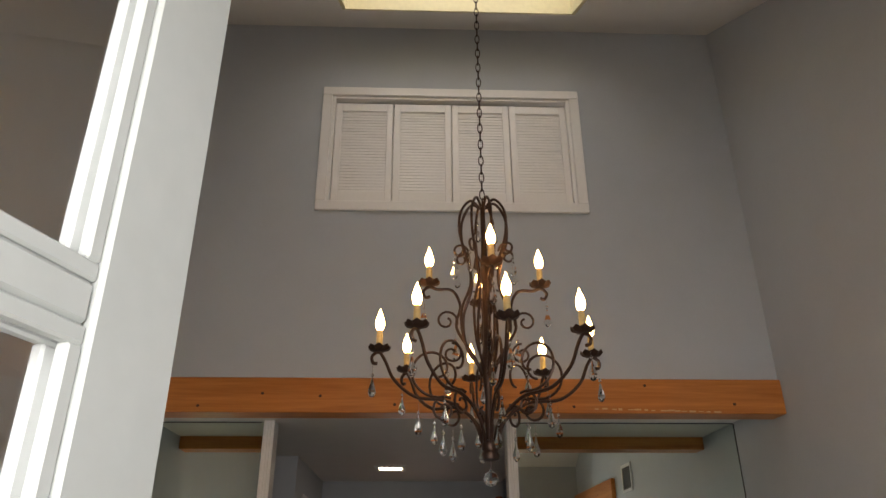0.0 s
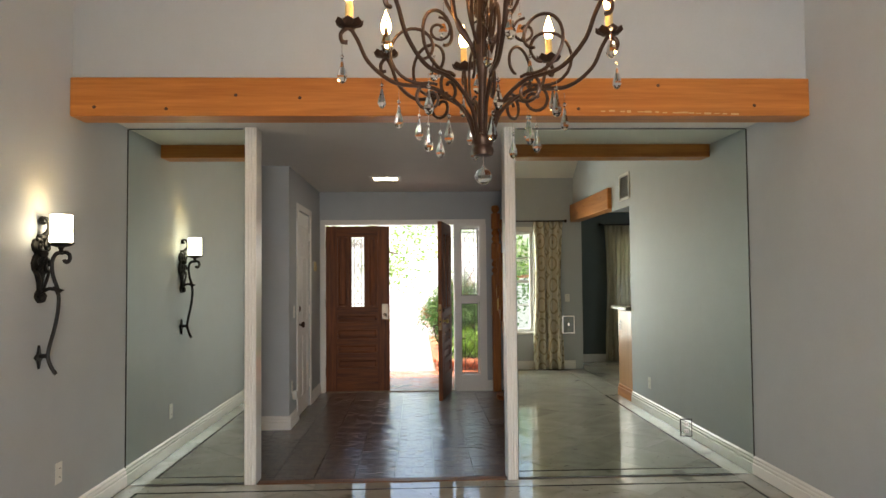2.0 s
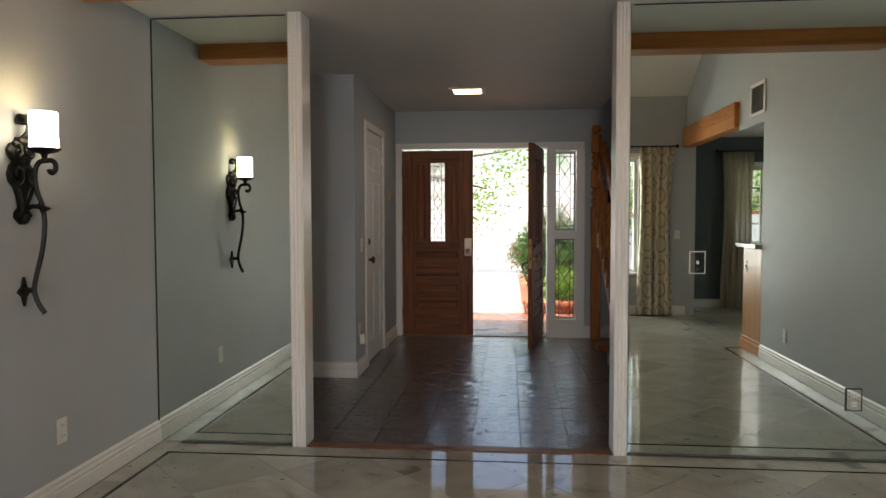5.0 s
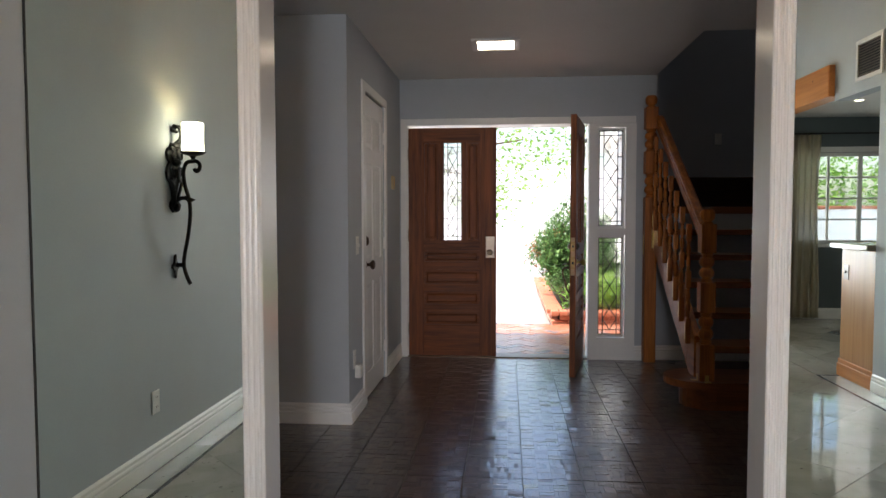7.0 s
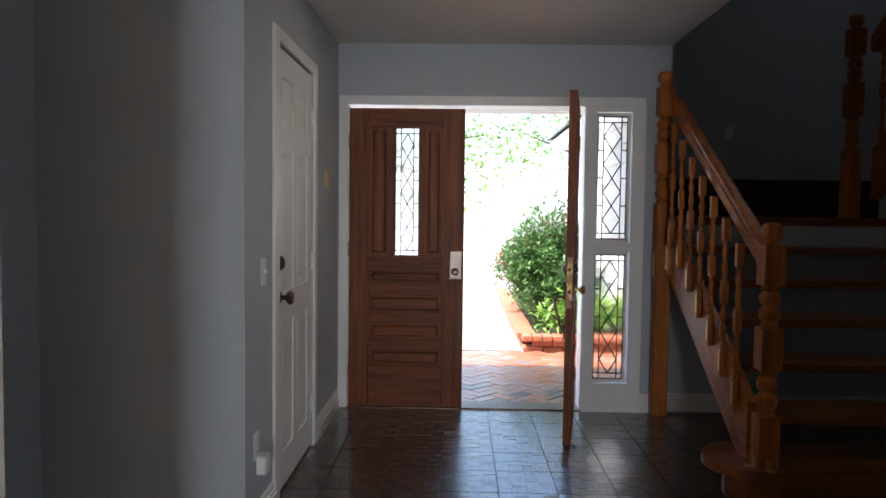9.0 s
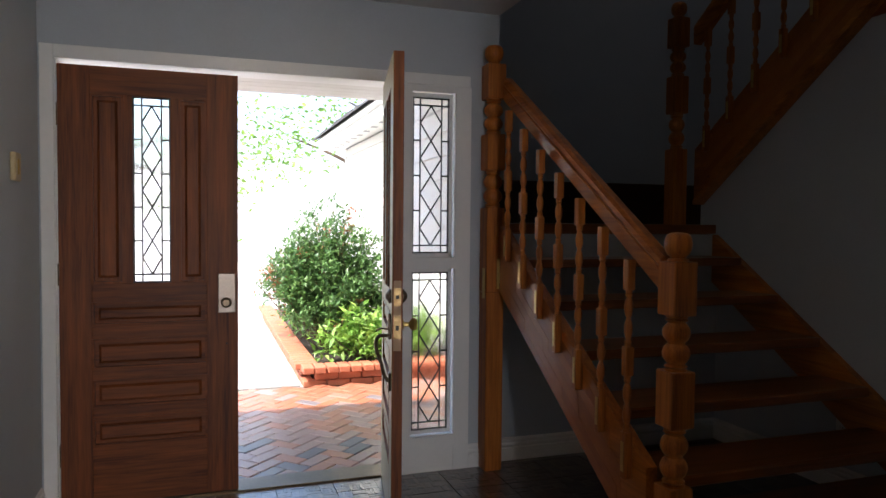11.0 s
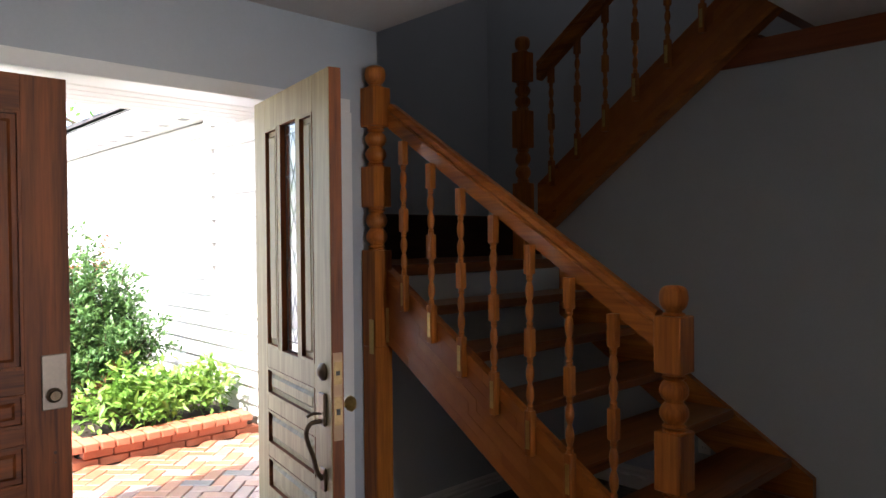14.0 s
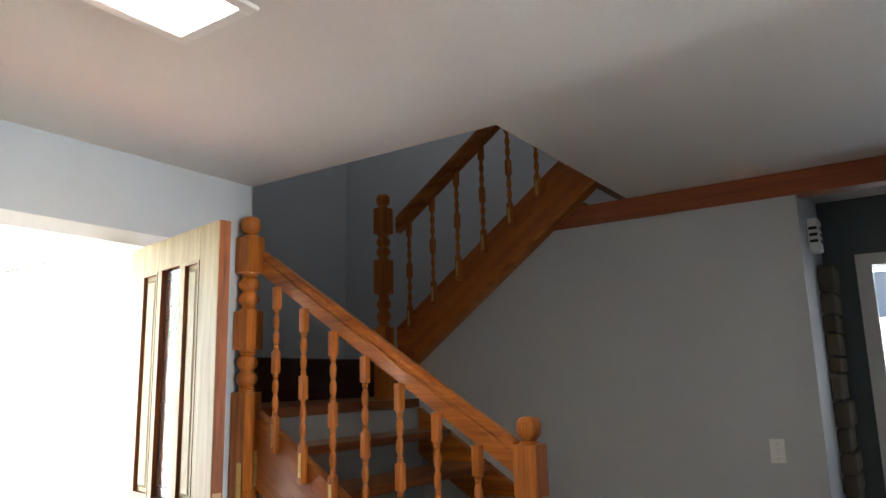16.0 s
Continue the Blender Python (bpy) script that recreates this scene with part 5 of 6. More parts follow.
def low_line(y):
    return 1.0 + 0.637 * (y - 9.18)


# first step with a rounded end
bm = bmesh.new()
pts = [(TX1, 8.07), (1.05, 8.07)]
for k in range(1, 16):
    a = radians(90 + 180 * k / 16)
    pts.append((1.05 + 0.245 * math.cos(a), 7.85 + 0.22 * math.sin(a)))
pts += [(1.05, 7.63), (1.5, 7.66), (TX1, 7.775)]
add_prism(bm, pts, "z", 0.145, 0.19)
part("starting_tread", bm, M_TREAD, st, "dark stained tread with a rounded end")
pts2 = [(TX1, 8.04), (1.10, 8.04)]
for k in range(1, 12):
    a = radians(90 + 180 * k / 12)
    pts2.append((1.10 + 0.19 * math.cos(a), 7.855 + 0.185 * math.sin(a)))
pts2 += [(1.10, 7.67), (1.5, 7.69), (TX1, 7.785)]
part("starting_riser", prism(pts2, "z", 0.001, 0.145), M_TREAD, st)
for k in range(2, 7):
    y = Y1 + RUN * (k - 1)
    z = RISE * k
    part("tread", box(SX1 + 0.001, TX1 - 0.001, y, y + 0.30, z - 0.045, z, 0.006), M_TREAD, st)
YLN = Y1 + RUN * 6
part("landing", box(XS + 0.002, XQ - 0.002, YLN, YL - 0.002, RISE * 7 - 0.055, RISE * 7, 0.004), M_TREAD, st)
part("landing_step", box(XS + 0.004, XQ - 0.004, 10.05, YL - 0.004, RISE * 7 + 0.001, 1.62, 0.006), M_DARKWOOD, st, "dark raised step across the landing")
# outer stringer with laminated staves
M_STAVE = island_mat("laminated_staves", [(0.1, (0.22, 0.058, 0.009)), (0.5, (0.40, 0.126, 0.021)), (0.95, (0.58, 0.210, 0.042))], 0.36, 0.03, 20, coat=0.1, spec=0.35)
bm = prism([(7.80, 0.192), (7.80, up_line(7.80)), (9.17, up_line(9.17)), (9.17, low_line(9.17)), (7.92, 0.192)], "x", SX0, SX1)
part("outer_stringer", bm, M_STAIR_Y, st)
bm = bmesh.new()
rs = random.Random(8)
for j in range(7):
    f0, f1 = j / 7, (j + 1) / 7
    y = 7.94 + rs.uniform(0, 0.2)
    while y < 9.0:
        y2 = min(9.15, y + rs.uniform(0.25, 0.55))
        q = [(y + 0.001, low_line(y) + 0.345 * f0), (y2 - 0.001, low_line(y2) + 0.345 * f0), (y2 - 0.001, low_line(y2) + 0.345 * f1 - 0.001), (y + 0.001, low_line(y) + 0.345 * f1 - 0.001)]
        if q[0][1] > 0.21:
            part("stave", prism(q, "x", SX0 - 0.0016 - rs.uniform(0, 0.0008), SX0 - 0.0002), M_STAVE, st)
        y = y2
part("inner_stringer", prism([(7.79, 0.192), (7.79, 0.30), (9.28, 1.27), (9.28, 0.98), (8.06, 0.192)], "x", TX1, XW - 0.002), M_STAIR_Y, st)


def bulb_profile(r, a, b, neck=0.56):
    """Rings, two swelling bulbs and rings again between heights a and b."""
    h = b - a
    out = [(r * 0.80, a - 0.002), (r * 0.80, a + h * 0.03), (r * 0.66, a + h * 0.05), (r * 0.84, a + h * 0.08), (r * 0.66, a + h * 0.115)]
    for c in (0.31, 0.69):
        for k in range(-4, 5):
            t = k / 4
            out.append((r * (neck + (1.0 - neck) * math.cos(t * math.pi / 2) ** 0.8), a + h * (c + 0.18 * t)))
    return out + [(r * 0.66, a + h * 0.885), (r * 0.84, a + h * 0.92), (r * 0.66, a + h * 0.95), (r * 0.80, a + h * 0.97), (r * 0.80, b + 0.002)]


def turned(bm, cx, cy, w, blocks, turns, ball=None):
    """A post of square blocks with beads turned between them."""
    for a, b in blocks:
        add_box(bm, cx - w / 2, cx + w / 2, cy - w / 2, cy + w / 2, a, b, 0.004)
    for a, b in turns:
        add_lathe(bm, bulb_profile(w * 0.5, a, b, 0.62), cx, cy, 20)
    if ball:
        a, b = ball
        h = b - a
        r = w * 0.49
        shape = ((0.72, 0.0), (0.80, 0.04), (0.74, 0.09), (0.56, 0.13), (0.58, 0.17), (0.80, 0.26), (0.94, 0.38), (1.0, 0.53), (1.0, 0.66), (0.95, 0.80), (0.82, 0.91), (0.60, 0.975), (0.30, 0.998), (0.02, 1.0))
        add_lathe(bm, [(r * p, a - 0.001 + h * q) for p, q in shape], cx, cy, 20)


NX, NY = 1.035, 7.715
bm = bmesh.new()
turned(bm, NX, NY, 0.095, [(0.191, 0.43), (0.635, 0.83), (1.02, 1.205)], [(0.43, 0.635), (0.83, 1.02)], (1.205, 1.305))
part("newel_post", bm, M_STAIR_Z, st, "turned newel post with a ball top", True)
UX, UY = 0.963, 9.186
bm = bmesh.new()
turned(bm, UX, UY, 0.102, [(0.96, 1.41), (1.61, 1.80), (1.985, 2.168)], [(1.41, 1.61), (1.80, 1.985)], (2.168, 2.272))
add_box(bm, UX - 0.05, UX + 0.05, UY - 0.05, UY + 0.05, 0.001, 0.96, 0.004)
part("newel_post", bm, M_STAIR_Z, st, "tall turned newel post at the landing", True)
MX, MY = 2.30, 9.42
bm = bmesh.new()
turned(bm, MX, MY, 0.098, [(RISE * 7 - 0.05, 1.80), (2.02, 2.25), (2.43, 2.61)], [(1.80, 2.02), (2.25, 2.43)], (2.61, 2.71))
part("newel_post", bm, M_STAIR_Z, st, "turned newel post where the upper flight starts", True)
part("hinge_plate", box(UX - 0.0605, UX - 0.0575, UY - 0.045, UY - 0.015, 0.93, 1.09), M_BRASS, st, "brass plate")
part("hinge_plate", box(UX + 0.005, UX + 0.03, UY - 0.0605, UY - 0.0575, 0.98, 1.14), M_BRASS, st, "brass plate")


for dx, dy in ((-0.068, 0.0), (0.0, -0.068)):
    bm = box(NX + dx - 0.02, NX + dx + 0.02, NY + dy - 0.02, NY + dy + 0.02, 0.1905, 0.1935)
    if dx:
        add_box(bm, NX + dx + 0.017, NX + dx + 0.0202, NY - 0.012, NY + 0.012, 0.1935, 0.232)
    else:
        add_box(bm, NX - 0.012, NX + 0.012, NY + dy + 0.017, NY + dy + 0.0202, 0.1935, 0.232)
    part("foot_bracket", bm, M_BRASS, st, "brass angle bracket")
part("landing_riser", box(SX1 + 0.001, TX1 - 0.001, YLN + 0.02, YLN + 0.04, RISE * 6 + 0.001, RISE * 7 - 0.056), M_TREAD, st)


def handrail(name, x, ya, za, yb, zb):
    d = Vector((0, yb - ya, zb - za)).normalized()
    n = Vector((0, 0, 1 / abs(d.y)))
    prof = [(-0.028, -0.060), (0.028, -0.060), (0.031, -0.004), (0.025, 0.002), (0.032, 0.013), (0.029, 0.030), (0.014, 0.040), (-0.014, 0.040), (-0.029, 0.030), (-0.032, 0.013), (-0.025, 0.002), (-0.031, -0.004)]
    bm = bmesh.new()
    rings = [[bm.verts.new(Vector((x, y, z)) + Vector((p, 0, 0)) + n * q) for p, q in prof] for y, z in ((ya, za), (yb, zb))]
    bm.faces.new(rings[0])
    bm.faces.new(rings[1][::-1])
    for k in range(len(prof)):
        bm.faces.new((rings[0][k], rings[0][(k + 1) % len(prof)], rings[1][(k + 1) % len(prof)], rings[1][k]))
    return part(name, bm, M_STAIR_Y, st)


def rail_z(y):
    return 1.171 + 0.637 * (y - 7.76)


handrail("handrail", 1.028, 7.7625, rail_z(7.7625), 9.136, rail_z(9.136))


def baluster_mesh(h):
    """A slim turned baluster of height h, square at foot, middle and head."""
    w = 0.034
    bm = bmesh.new()
    z = [0, 0.215 * h, 0.47 * h, 0.605 * h, 0.86 * h, h]
    add_box(bm, -w / 2, w / 2, -w / 2, w / 2, z[0], z[1], 0.003)
    add_box(bm, -w / 2, w / 2, -w / 2, w / 2, z[2], z[3], 0.003)
    add_box(bm, -w / 2, w / 2, -w / 2, w / 2, z[4], z[5], 0.003)
    for a, b in ((z[1], z[2]), (z[3], z[4])):
        add_lathe(bm, bulb_profile(w * 0.48, a, b, 0.52), 0, 0, 12)
    return smooth(mesh_from(bm, "baluster", M_STAIR_Z))


bal_me = baluster_mesh(0.85)
bm = boxes((-0.0185, -0.0172, -0.0085, 0.0085, 0.03, 0.145, 0.0), (-0.0195, -0.0184, -0.003, 0.003, 0.05, 0.056), (-0.0195, -0.0184, -0.003, 0.003, 0.118, 0.124))
clip_me = mesh_from(bm, "brass_strap", M_BRASS)
for k in range(7):
    y = 8.99 - 0.182 * k
    z0 = 0.52 + 0.674 * (y - 8.08)
    b = shared("baluster", bal_me, st, pose(SX0 - 0.020, y, z0) @ Matrix.Diagonal((1, 1, (rail_z(y) - 0.055 - z0) / 0.85, 1)))
    shared("brass_strap", clip_me, b, pose(0, 0, 0, 0, 0, 18 if k == 0 else 0))

# upper flight: stringer, rail, balusters, treads


def up_top(y):
    return up_low(y) + 0.315


part("upper_stringer", prism([(9.42, up_low(9.42)), (9.42, up_top(9.42)), (7.66, up_top(7.66)), (7.66, up_low(7.66))], "x", 2.44, XW - 0.006), M_STAIR_Y, st)
bm = bmesh.new()
for j in range(6):
    f0, f1 = j / 6, (j + 1) / 6
    y = 9.41 - rs.uniform(0, 0.2)
    while y > 7.7:
        y2 = max(7.68, y - rs.uniform(0.25, 0.55))
        q = [(y, up_low(y) + 0.315 * f0), (y2 + 0.001, up_low(y2) + 0.315 * f0), (y2 + 0.001, up_low(y2) + 0.315 * f1 - 0.001), (y, up_low(y) + 0.315 * f1 - 0.001)]
        part("stave", prism(q, "x", 2.4383, 2.4398), M_STAVE, st)
        y = y2 - 0.001
part("stringer_edge", prism([(9.42, up_low(9.42) - 0.03), (9.42, up_low(9.42) - 0.001), (7.66, up_low(7.66) - 0.001), (7.66, up_low(7.66) - 0.03)], "x", 2.432, XW - 0.004), M_STAIR_Y, st)


def rail2_z(y):
    return 2.50 + 0.71 * (9.40 - y)


handrail("handrail", 2.405, 9.372, rail2_z(9.372), 7.7, rail2_z(7.7))
for k in range(8):
    y = 9.29 - 0.197 * k
    z0 = 1.78 + 0.745 * (9.29 - y)
    b = shared("baluster", bal_me, st, pose(2.418, y, z0) @ Matrix.Diagonal((1, 1, (rail2_z(y) - 0.055 - z0) / 0.85, 1)))
    shared("brass_strap", clip_me, b, pose(0, 0, 0))
for k in range(7):
    y = 9.40 - 0.27 * (k + 1)
    z = RISE * 9 + RISE * k
    part("upper_tread", box(XW + 0.001, XQ - 0.001, y, y + 0.29, z - 0.04, z), M_TREAD, st)

# ---- passage beyond the stair wall ----
cb = empty("door_chime", "white door chime box with dark slots on the passage wall", "chime", at=(2.86, 6.92, 2.16))
part("housing", box(-0.06, 0.06, -0.06, -0.0005, -0.09, 0.09, 0.008), M_SWITCH, cb)
for z in (-0.035, 0.0, 0.035):
    part("slot", boxes((-0.04, 0.04, -0.0615, -0.0598, z - 0.008, z + 0.008), (-0.0612, -0.0598, -0.05, -0.01, z - 0.008, z + 0.008)), M_DARKSLOT, cb)
pil = empty("stone_pilaster", "rough stone blocks stacked as a pilaster in the passage", "stonework", at=(3.02, 6.92, 0))
rs2 = random.Random(3)
z = 0.001
while z < 2.0:
    h = rs2.uniform(0.07, 0.16)
    part("stone", box(rs2.uniform(0, 0.03), 0.375, -0.05 - rs2.uniform(0, 0.03), -0.0005, z, z + h - 0.01, 0.008), M_STONEBLOCK, pil)
    z += h
structure("trim_passage_casing", boxes((3.375, 3.3995, 5.72, 5.80, 0, 2.11), (3.375, 3.3995, 6.67, 6.75, 0, 2.11), (3.375, 3.3995, 5.80, 6.67, 2.04, 2.11)), M_TRIM, "white door casing in the passage", "casing")
structure("wall_far_room", boxes((7.6, 7.7, 4.0, 8.6, 0, 0.8), (7.6, 7.7, 4.0, 8.6, 2.0, 2.5), (6.2, 7.7, 7.02, 7.12, 0, 2.5), (5.3, 7.7, 3.9, 4.0, 0, 2.5), (3.5, 7.7, 3.9, 8.6, 2.72, 2.8), (5.3, 7.7, 3.9, 8.6, -0.1, -0.001)), M_WALL)

# ---- outdoors: porch and wing of the house ----
bm = bmesh.new()
for k in range(9):
    y = YF + 0.16 + 0.115 * k
    add_box(bm, -3.2, 0.90, y, y + 0.11, 2.16, 2.185, 0.004)
structure("trim_porch_soffit", bm, M_SIDING, "white boarded porch soffit", "soffit")
structure("roof_porch", box(-3.2, 0.90, YF + 0.15, 10.45, 2.19, 2.45), M_SIDING)


def siding(parent, axis, fixed, sign, a, b, z0, z1, h=0.145):
    """Lapped boards on a wall face."""
    n = int((z1 - z0) / h)
    for k in range(n + 1):
        z = z0 + h * k
        if z >= z1 - 0.01:
            break
        zt = min(z + h + 0.01, z1)
        q = [(0.0005, z), (0.036, z), (0.006, zt), (0.0005, zt)]
        if axis == "y":
            part("siding_board", prism([(fixed + sign * p, r) for p, r in q], "y", a, b), M_SIDING, parent)
        else:
            part("siding_board", prism([(fixed + sign * p, r) for p, r in q], "x", a, b), M_SIDING, parent)


M_VENT = plain("grey_vent_mesh", (0.30, 0.30, 0.29), 0.7)
house = empty("house_wing", "white clapboard house wing with a dark shingle roof", "house", at=(0, 0, 0))
WX = 1.80
siding(house, "y", WX, -1, 10.95, 17.6, -0.05, 2.62)
part("wall", box(WX, WX + 3.2, 10.95, 17.6, -0.16, 2.75), M_SIDING, house)
part("corner_board", box(WX - 0.03, WX + 0.08, 17.55, 17.63, -0.1, 2.62), M_SIDING, house)
part("eave_soffit", box(1.42, WX, 10.9, 18.0, 2.56, 2.585), M_SIDING, house)
for k in range(14):
    part("soffit_vent", box(1.55, 1.63, 11.4 + 0.46 * k, 11.50 + 0.46 * k, 2.555, 2.559), M_VENT, house)
part("fascia", box(1.38, 1.42, 10.9, 18.0, 2.52, 2.68), M_SIDING, house)
part("gutter", tube([(1.36, 10.9, 2.68), (1.36, 18.0, 2.68)], 0.045, 8), M_SIDING, house)
bm = bmesh.new()
rs3 = random.Random(5)
for i in range(14):
    x = 1.28 + 0.2 * i
    z = 2.72 + 0.09 * i
    y = 10.9
    while y < 18.05:
        w = rs3.uniform(0.16, 0.34)
        t = rs3.uniform(0.022, 0.045)
        add_prism(bm, [(x, z), (x + 0.26, z + 0.117), (x + 0.26, z + 0.117 + t), (x, z + t)], "y", y, y + w - 0.006)
        y += w
tagged(part("shingles", bm, M_SHINGLE, house, "dark weathered shingles"), kind="stuff")
part("roof_deck", prism([(1.30, 2.69), (4.2, 3.99), (5.2, 3.55), (5.2, 2.69)], "y", 10.92, 18.0), M_SHINGLE, house)
bay = empty("bay_siding", "white clapboard siding on the stair bay", "siding")
siding(bay, "y", XS - 0.1, -1, YF + 0.16, YL + 0.12, 1.16, 2.9)
part("corner_board", box(XS - 0.135, XS - 0.1, YL + 0.06, YL + 0.15, 1.15, 2.9), M_SIDING, bay)
part("bottom_board", box(XS - 0.13, XS - 0.1, YF + 0.16, YL + 0.06, 1.10, 1.159), M_SIDING, bay)
fsd = empty("front_siding", "white clapboard siding beside the front door", "siding")
siding(fsd, "x", YF + 0.15, 1, -3.2, -1.25, -0.05, 2.16)

# ---- planting bed with brick edging ----
bed = empty("planting_bed", "garden bed edged with red brick", "planting bed", at=(0, 0, 0))
part("soil", box(0.42, WX - 0.03, 11.85, 16.5, -0.14, 0.0), M_SOIL, bed)
brick_me = mesh_from(box(-0.098, 0.098, -0.046, 0.046, -0.028, 0.028, 0.006), "brick", M_REDBRICK)
rs4 = random.Random(9)
for c in range(2):
    z = -0.075 + 0.062 * c
    x = 0.40 + 0.1 * (c % 2)
    while x < WX - 0.15:
        shared("brick", brick_me, bed, pose(x, 11.80 + rs4.uniform(-0.004, 0.004), z, 0, 0, rs4.uniform(-1.5, 1.5)))
        x += 0.205
    y = 11.95 + 0.1 * (c % 2)
    while y < 16.4:
        shared("brick", brick_me, bed, pose(0.345 + rs4.uniform(-0.004, 0.004), y, z, 0, 0, 90 + rs4.uniform(-1.5, 1.5)))
        y += 0.205
x = 0.34
while x < WX - 0.1:
    shared("brick", brick_me, bed, pose(x, 11.80, 0.05, 0, 0, 90 + rs4.uniform(-2, 2)))
    x += 0.105
y = 11.95
while y < 16.4:
    shared("brick", brick_me, bed, pose(0.345, y, 0.05, 0, 0, rs4.uniform(-2, 2)))
    y += 0.105


def leaf_verts(size, rnd, c):
    """Two triangles folded along the midrib."""
    a = Vector((rnd.gauss(0, 1), rnd.gauss(0, 1), rnd.gauss(0, 0.6))).normalized()
    u = a.cross(Vector((rnd.gauss(0, 1), rnd.gauss(0, 1), rnd.gauss(0, 1)))).normalized()
    w = a.cross(u)
    s = size * rnd.uniform(0.6, 1.3)
    return [c - a * s * 0.5, c + u * s * 0.24 + w * s * 0.06, c + a * s * 0.5, c - u * s * 0.24 + w * s * 0.06]


def foliage(name, blobs, count, size, mat, seed, parent, shell=0.55):
    """Many small leaves in uneven clumps. blobs: centre, radii."""
    rnd = random.Random(seed)
    vs, fs = [], []
    clumps = []
    for (cx, cy, cz), (rx, ry, rz) in blobs:
        for _ in range(26):
            d = Vector((rnd.gauss(0, 1), rnd.gauss(0, 1), rnd.gauss(0, 1))).normalized() * rnd.uniform(shell, 1.05)
            clumps.append(Vector((cx + d.x * rx, cy + d.y * ry, cz + d.z * rz)))
    spread = size * 3.2
    for _ in range(count):
        c = rnd.choice(clumps) + Vector((rnd.gauss(0, spread), rnd.gauss(0, spread), rnd.gauss(0, spread * 0.8)))
        q = leaf_verts(size, rnd, c)
        b = len(vs)
        vs += [tuple(v) for v in q]
        fs += [(b, b + 1, b + 2), (b, b + 2, b + 3)]
    me = bpy.data.meshes.new(name)
    me.from_pydata(vs, [], fs)
    me.materials.append(mat)
    ob = new(name, me)
    if parent:
        ob.parent = parent
    return ob


def add_leaf(vs, fs, p, way, up, size, width):
    """A lance-shaped leaf from p along way, folded at its midrib and drooping at the tip."""
    side = way.cross(up).normalized()
    lift = side.cross(way).normalized()
    b = len(vs)
    for a, w, h in ((0.0, 0.0, 0.0), (0.38, 0.5, 0.05), (0.42, 0.0, 0.0), (0.38, -0.5, 0.05), (1.0, 0.0, -0.14)):
        vs.append(tuple(p + way * (a * size) + side * (w * width) + lift * (h * size)))
    fs += [(b, b + 2, b + 1), (b, b + 3, b + 2), (b + 1, b + 2, b + 4), (b + 2, b + 3, b + 4)]


def shrub(name, label, base, reach, stems, twigs, per_twig, size, slim, mat, seed, extra=None):
    """Stems that fan out of one root, twigs along them and leaves along the twigs. reach: blobs that the tips fill."""
    e = empty(name, label, "shrub", at=base)
    rnd = random.Random(seed)
    o = Vector(base)
    meshes = [([], []), ([], [])]
    for i in range(stems):
        (cx, cy, cz), (rx, ry, rz) = reach[i % len(reach)]
        d = Vector((rnd.gauss(0, 1), rnd.gauss(0, 1), abs(rnd.gauss(0, 1)) - 0.25)).normalized() * rnd.uniform(0.6, 1.08)
        tip = Vector((cx + d.x * rx, cy + d.y * ry, max(0.06, cz + d.z * rz))) - o
        root = Vector((tip.x * 0.25 + rnd.uniform(-0.06, 0.06), tip.y * 0.25 + rnd.uniform(-0.06, 0.06), -0.02))
        mid = root.lerp(tip, 0.5) + Vector((rnd.uniform(-0.07, 0.07), rnd.uniform(-0.07, 0.07), 0.10 * tip.z))
        line = curve_points([root, mid, tip], 5)
        if i % 3 == 0:
            part("stem", tube(line, [0.009 - 0.0006 * k for k in range(len(line))], 5), M_BARK, e)
        warm = extra is not None and rnd.random() < extra[0]
        vs, fs = meshes[1 if warm else 0]
        for q in range(twigs):
            t = rnd.uniform(0.30, 1.0) ** 0.8 * (len(line) - 1)
            k = min(int(t), len(line) - 2)
            p = line[k].lerp(line[k + 1], t - k)
            way = ((line[k + 1] - line[k]).normalized() * 0.7 + Vector((rnd.gauss(0, 1), rnd.gauss(0, 1), rnd.gauss(0.25, 0.7))).normalized()).normalized()
            length = size * rnd.uniform(1.4, 3.2)
            for m in range(per_twig):
                f = (m + 0.6) / per_twig
                out = (way * 0.6 + Vector((rnd.gauss(0, 1), rnd.gauss(0, 1), rnd.gauss(-0.1, 0.6))).normalized() * 0.8).normalized()
                z = size * rnd.uniform(0.65, 1.25)
                at = p + way * (length * f) + Vector((0, 0, -0.18 * length * f * f))
                if at.z > 0.01:
                    add_leaf(vs, fs, at, out, Vector((rnd.gauss(0, 0.3), rnd.gauss(0, 0.3), 1)), z, z * slim)
    for nm, (vs, fs), mt in (("leaves", meshes[0], mat), ("reddish_leaves", meshes[1], extra[1] if extra else None)):
        if vs:
            me = bpy.data.meshes.new(nm)
            me.from_pydata(vs, [], fs)
            me.materials.append(mt)
            ob = new(nm, me)
            ob.parent = e
            tagged(ob, kind="stuff")
    return e


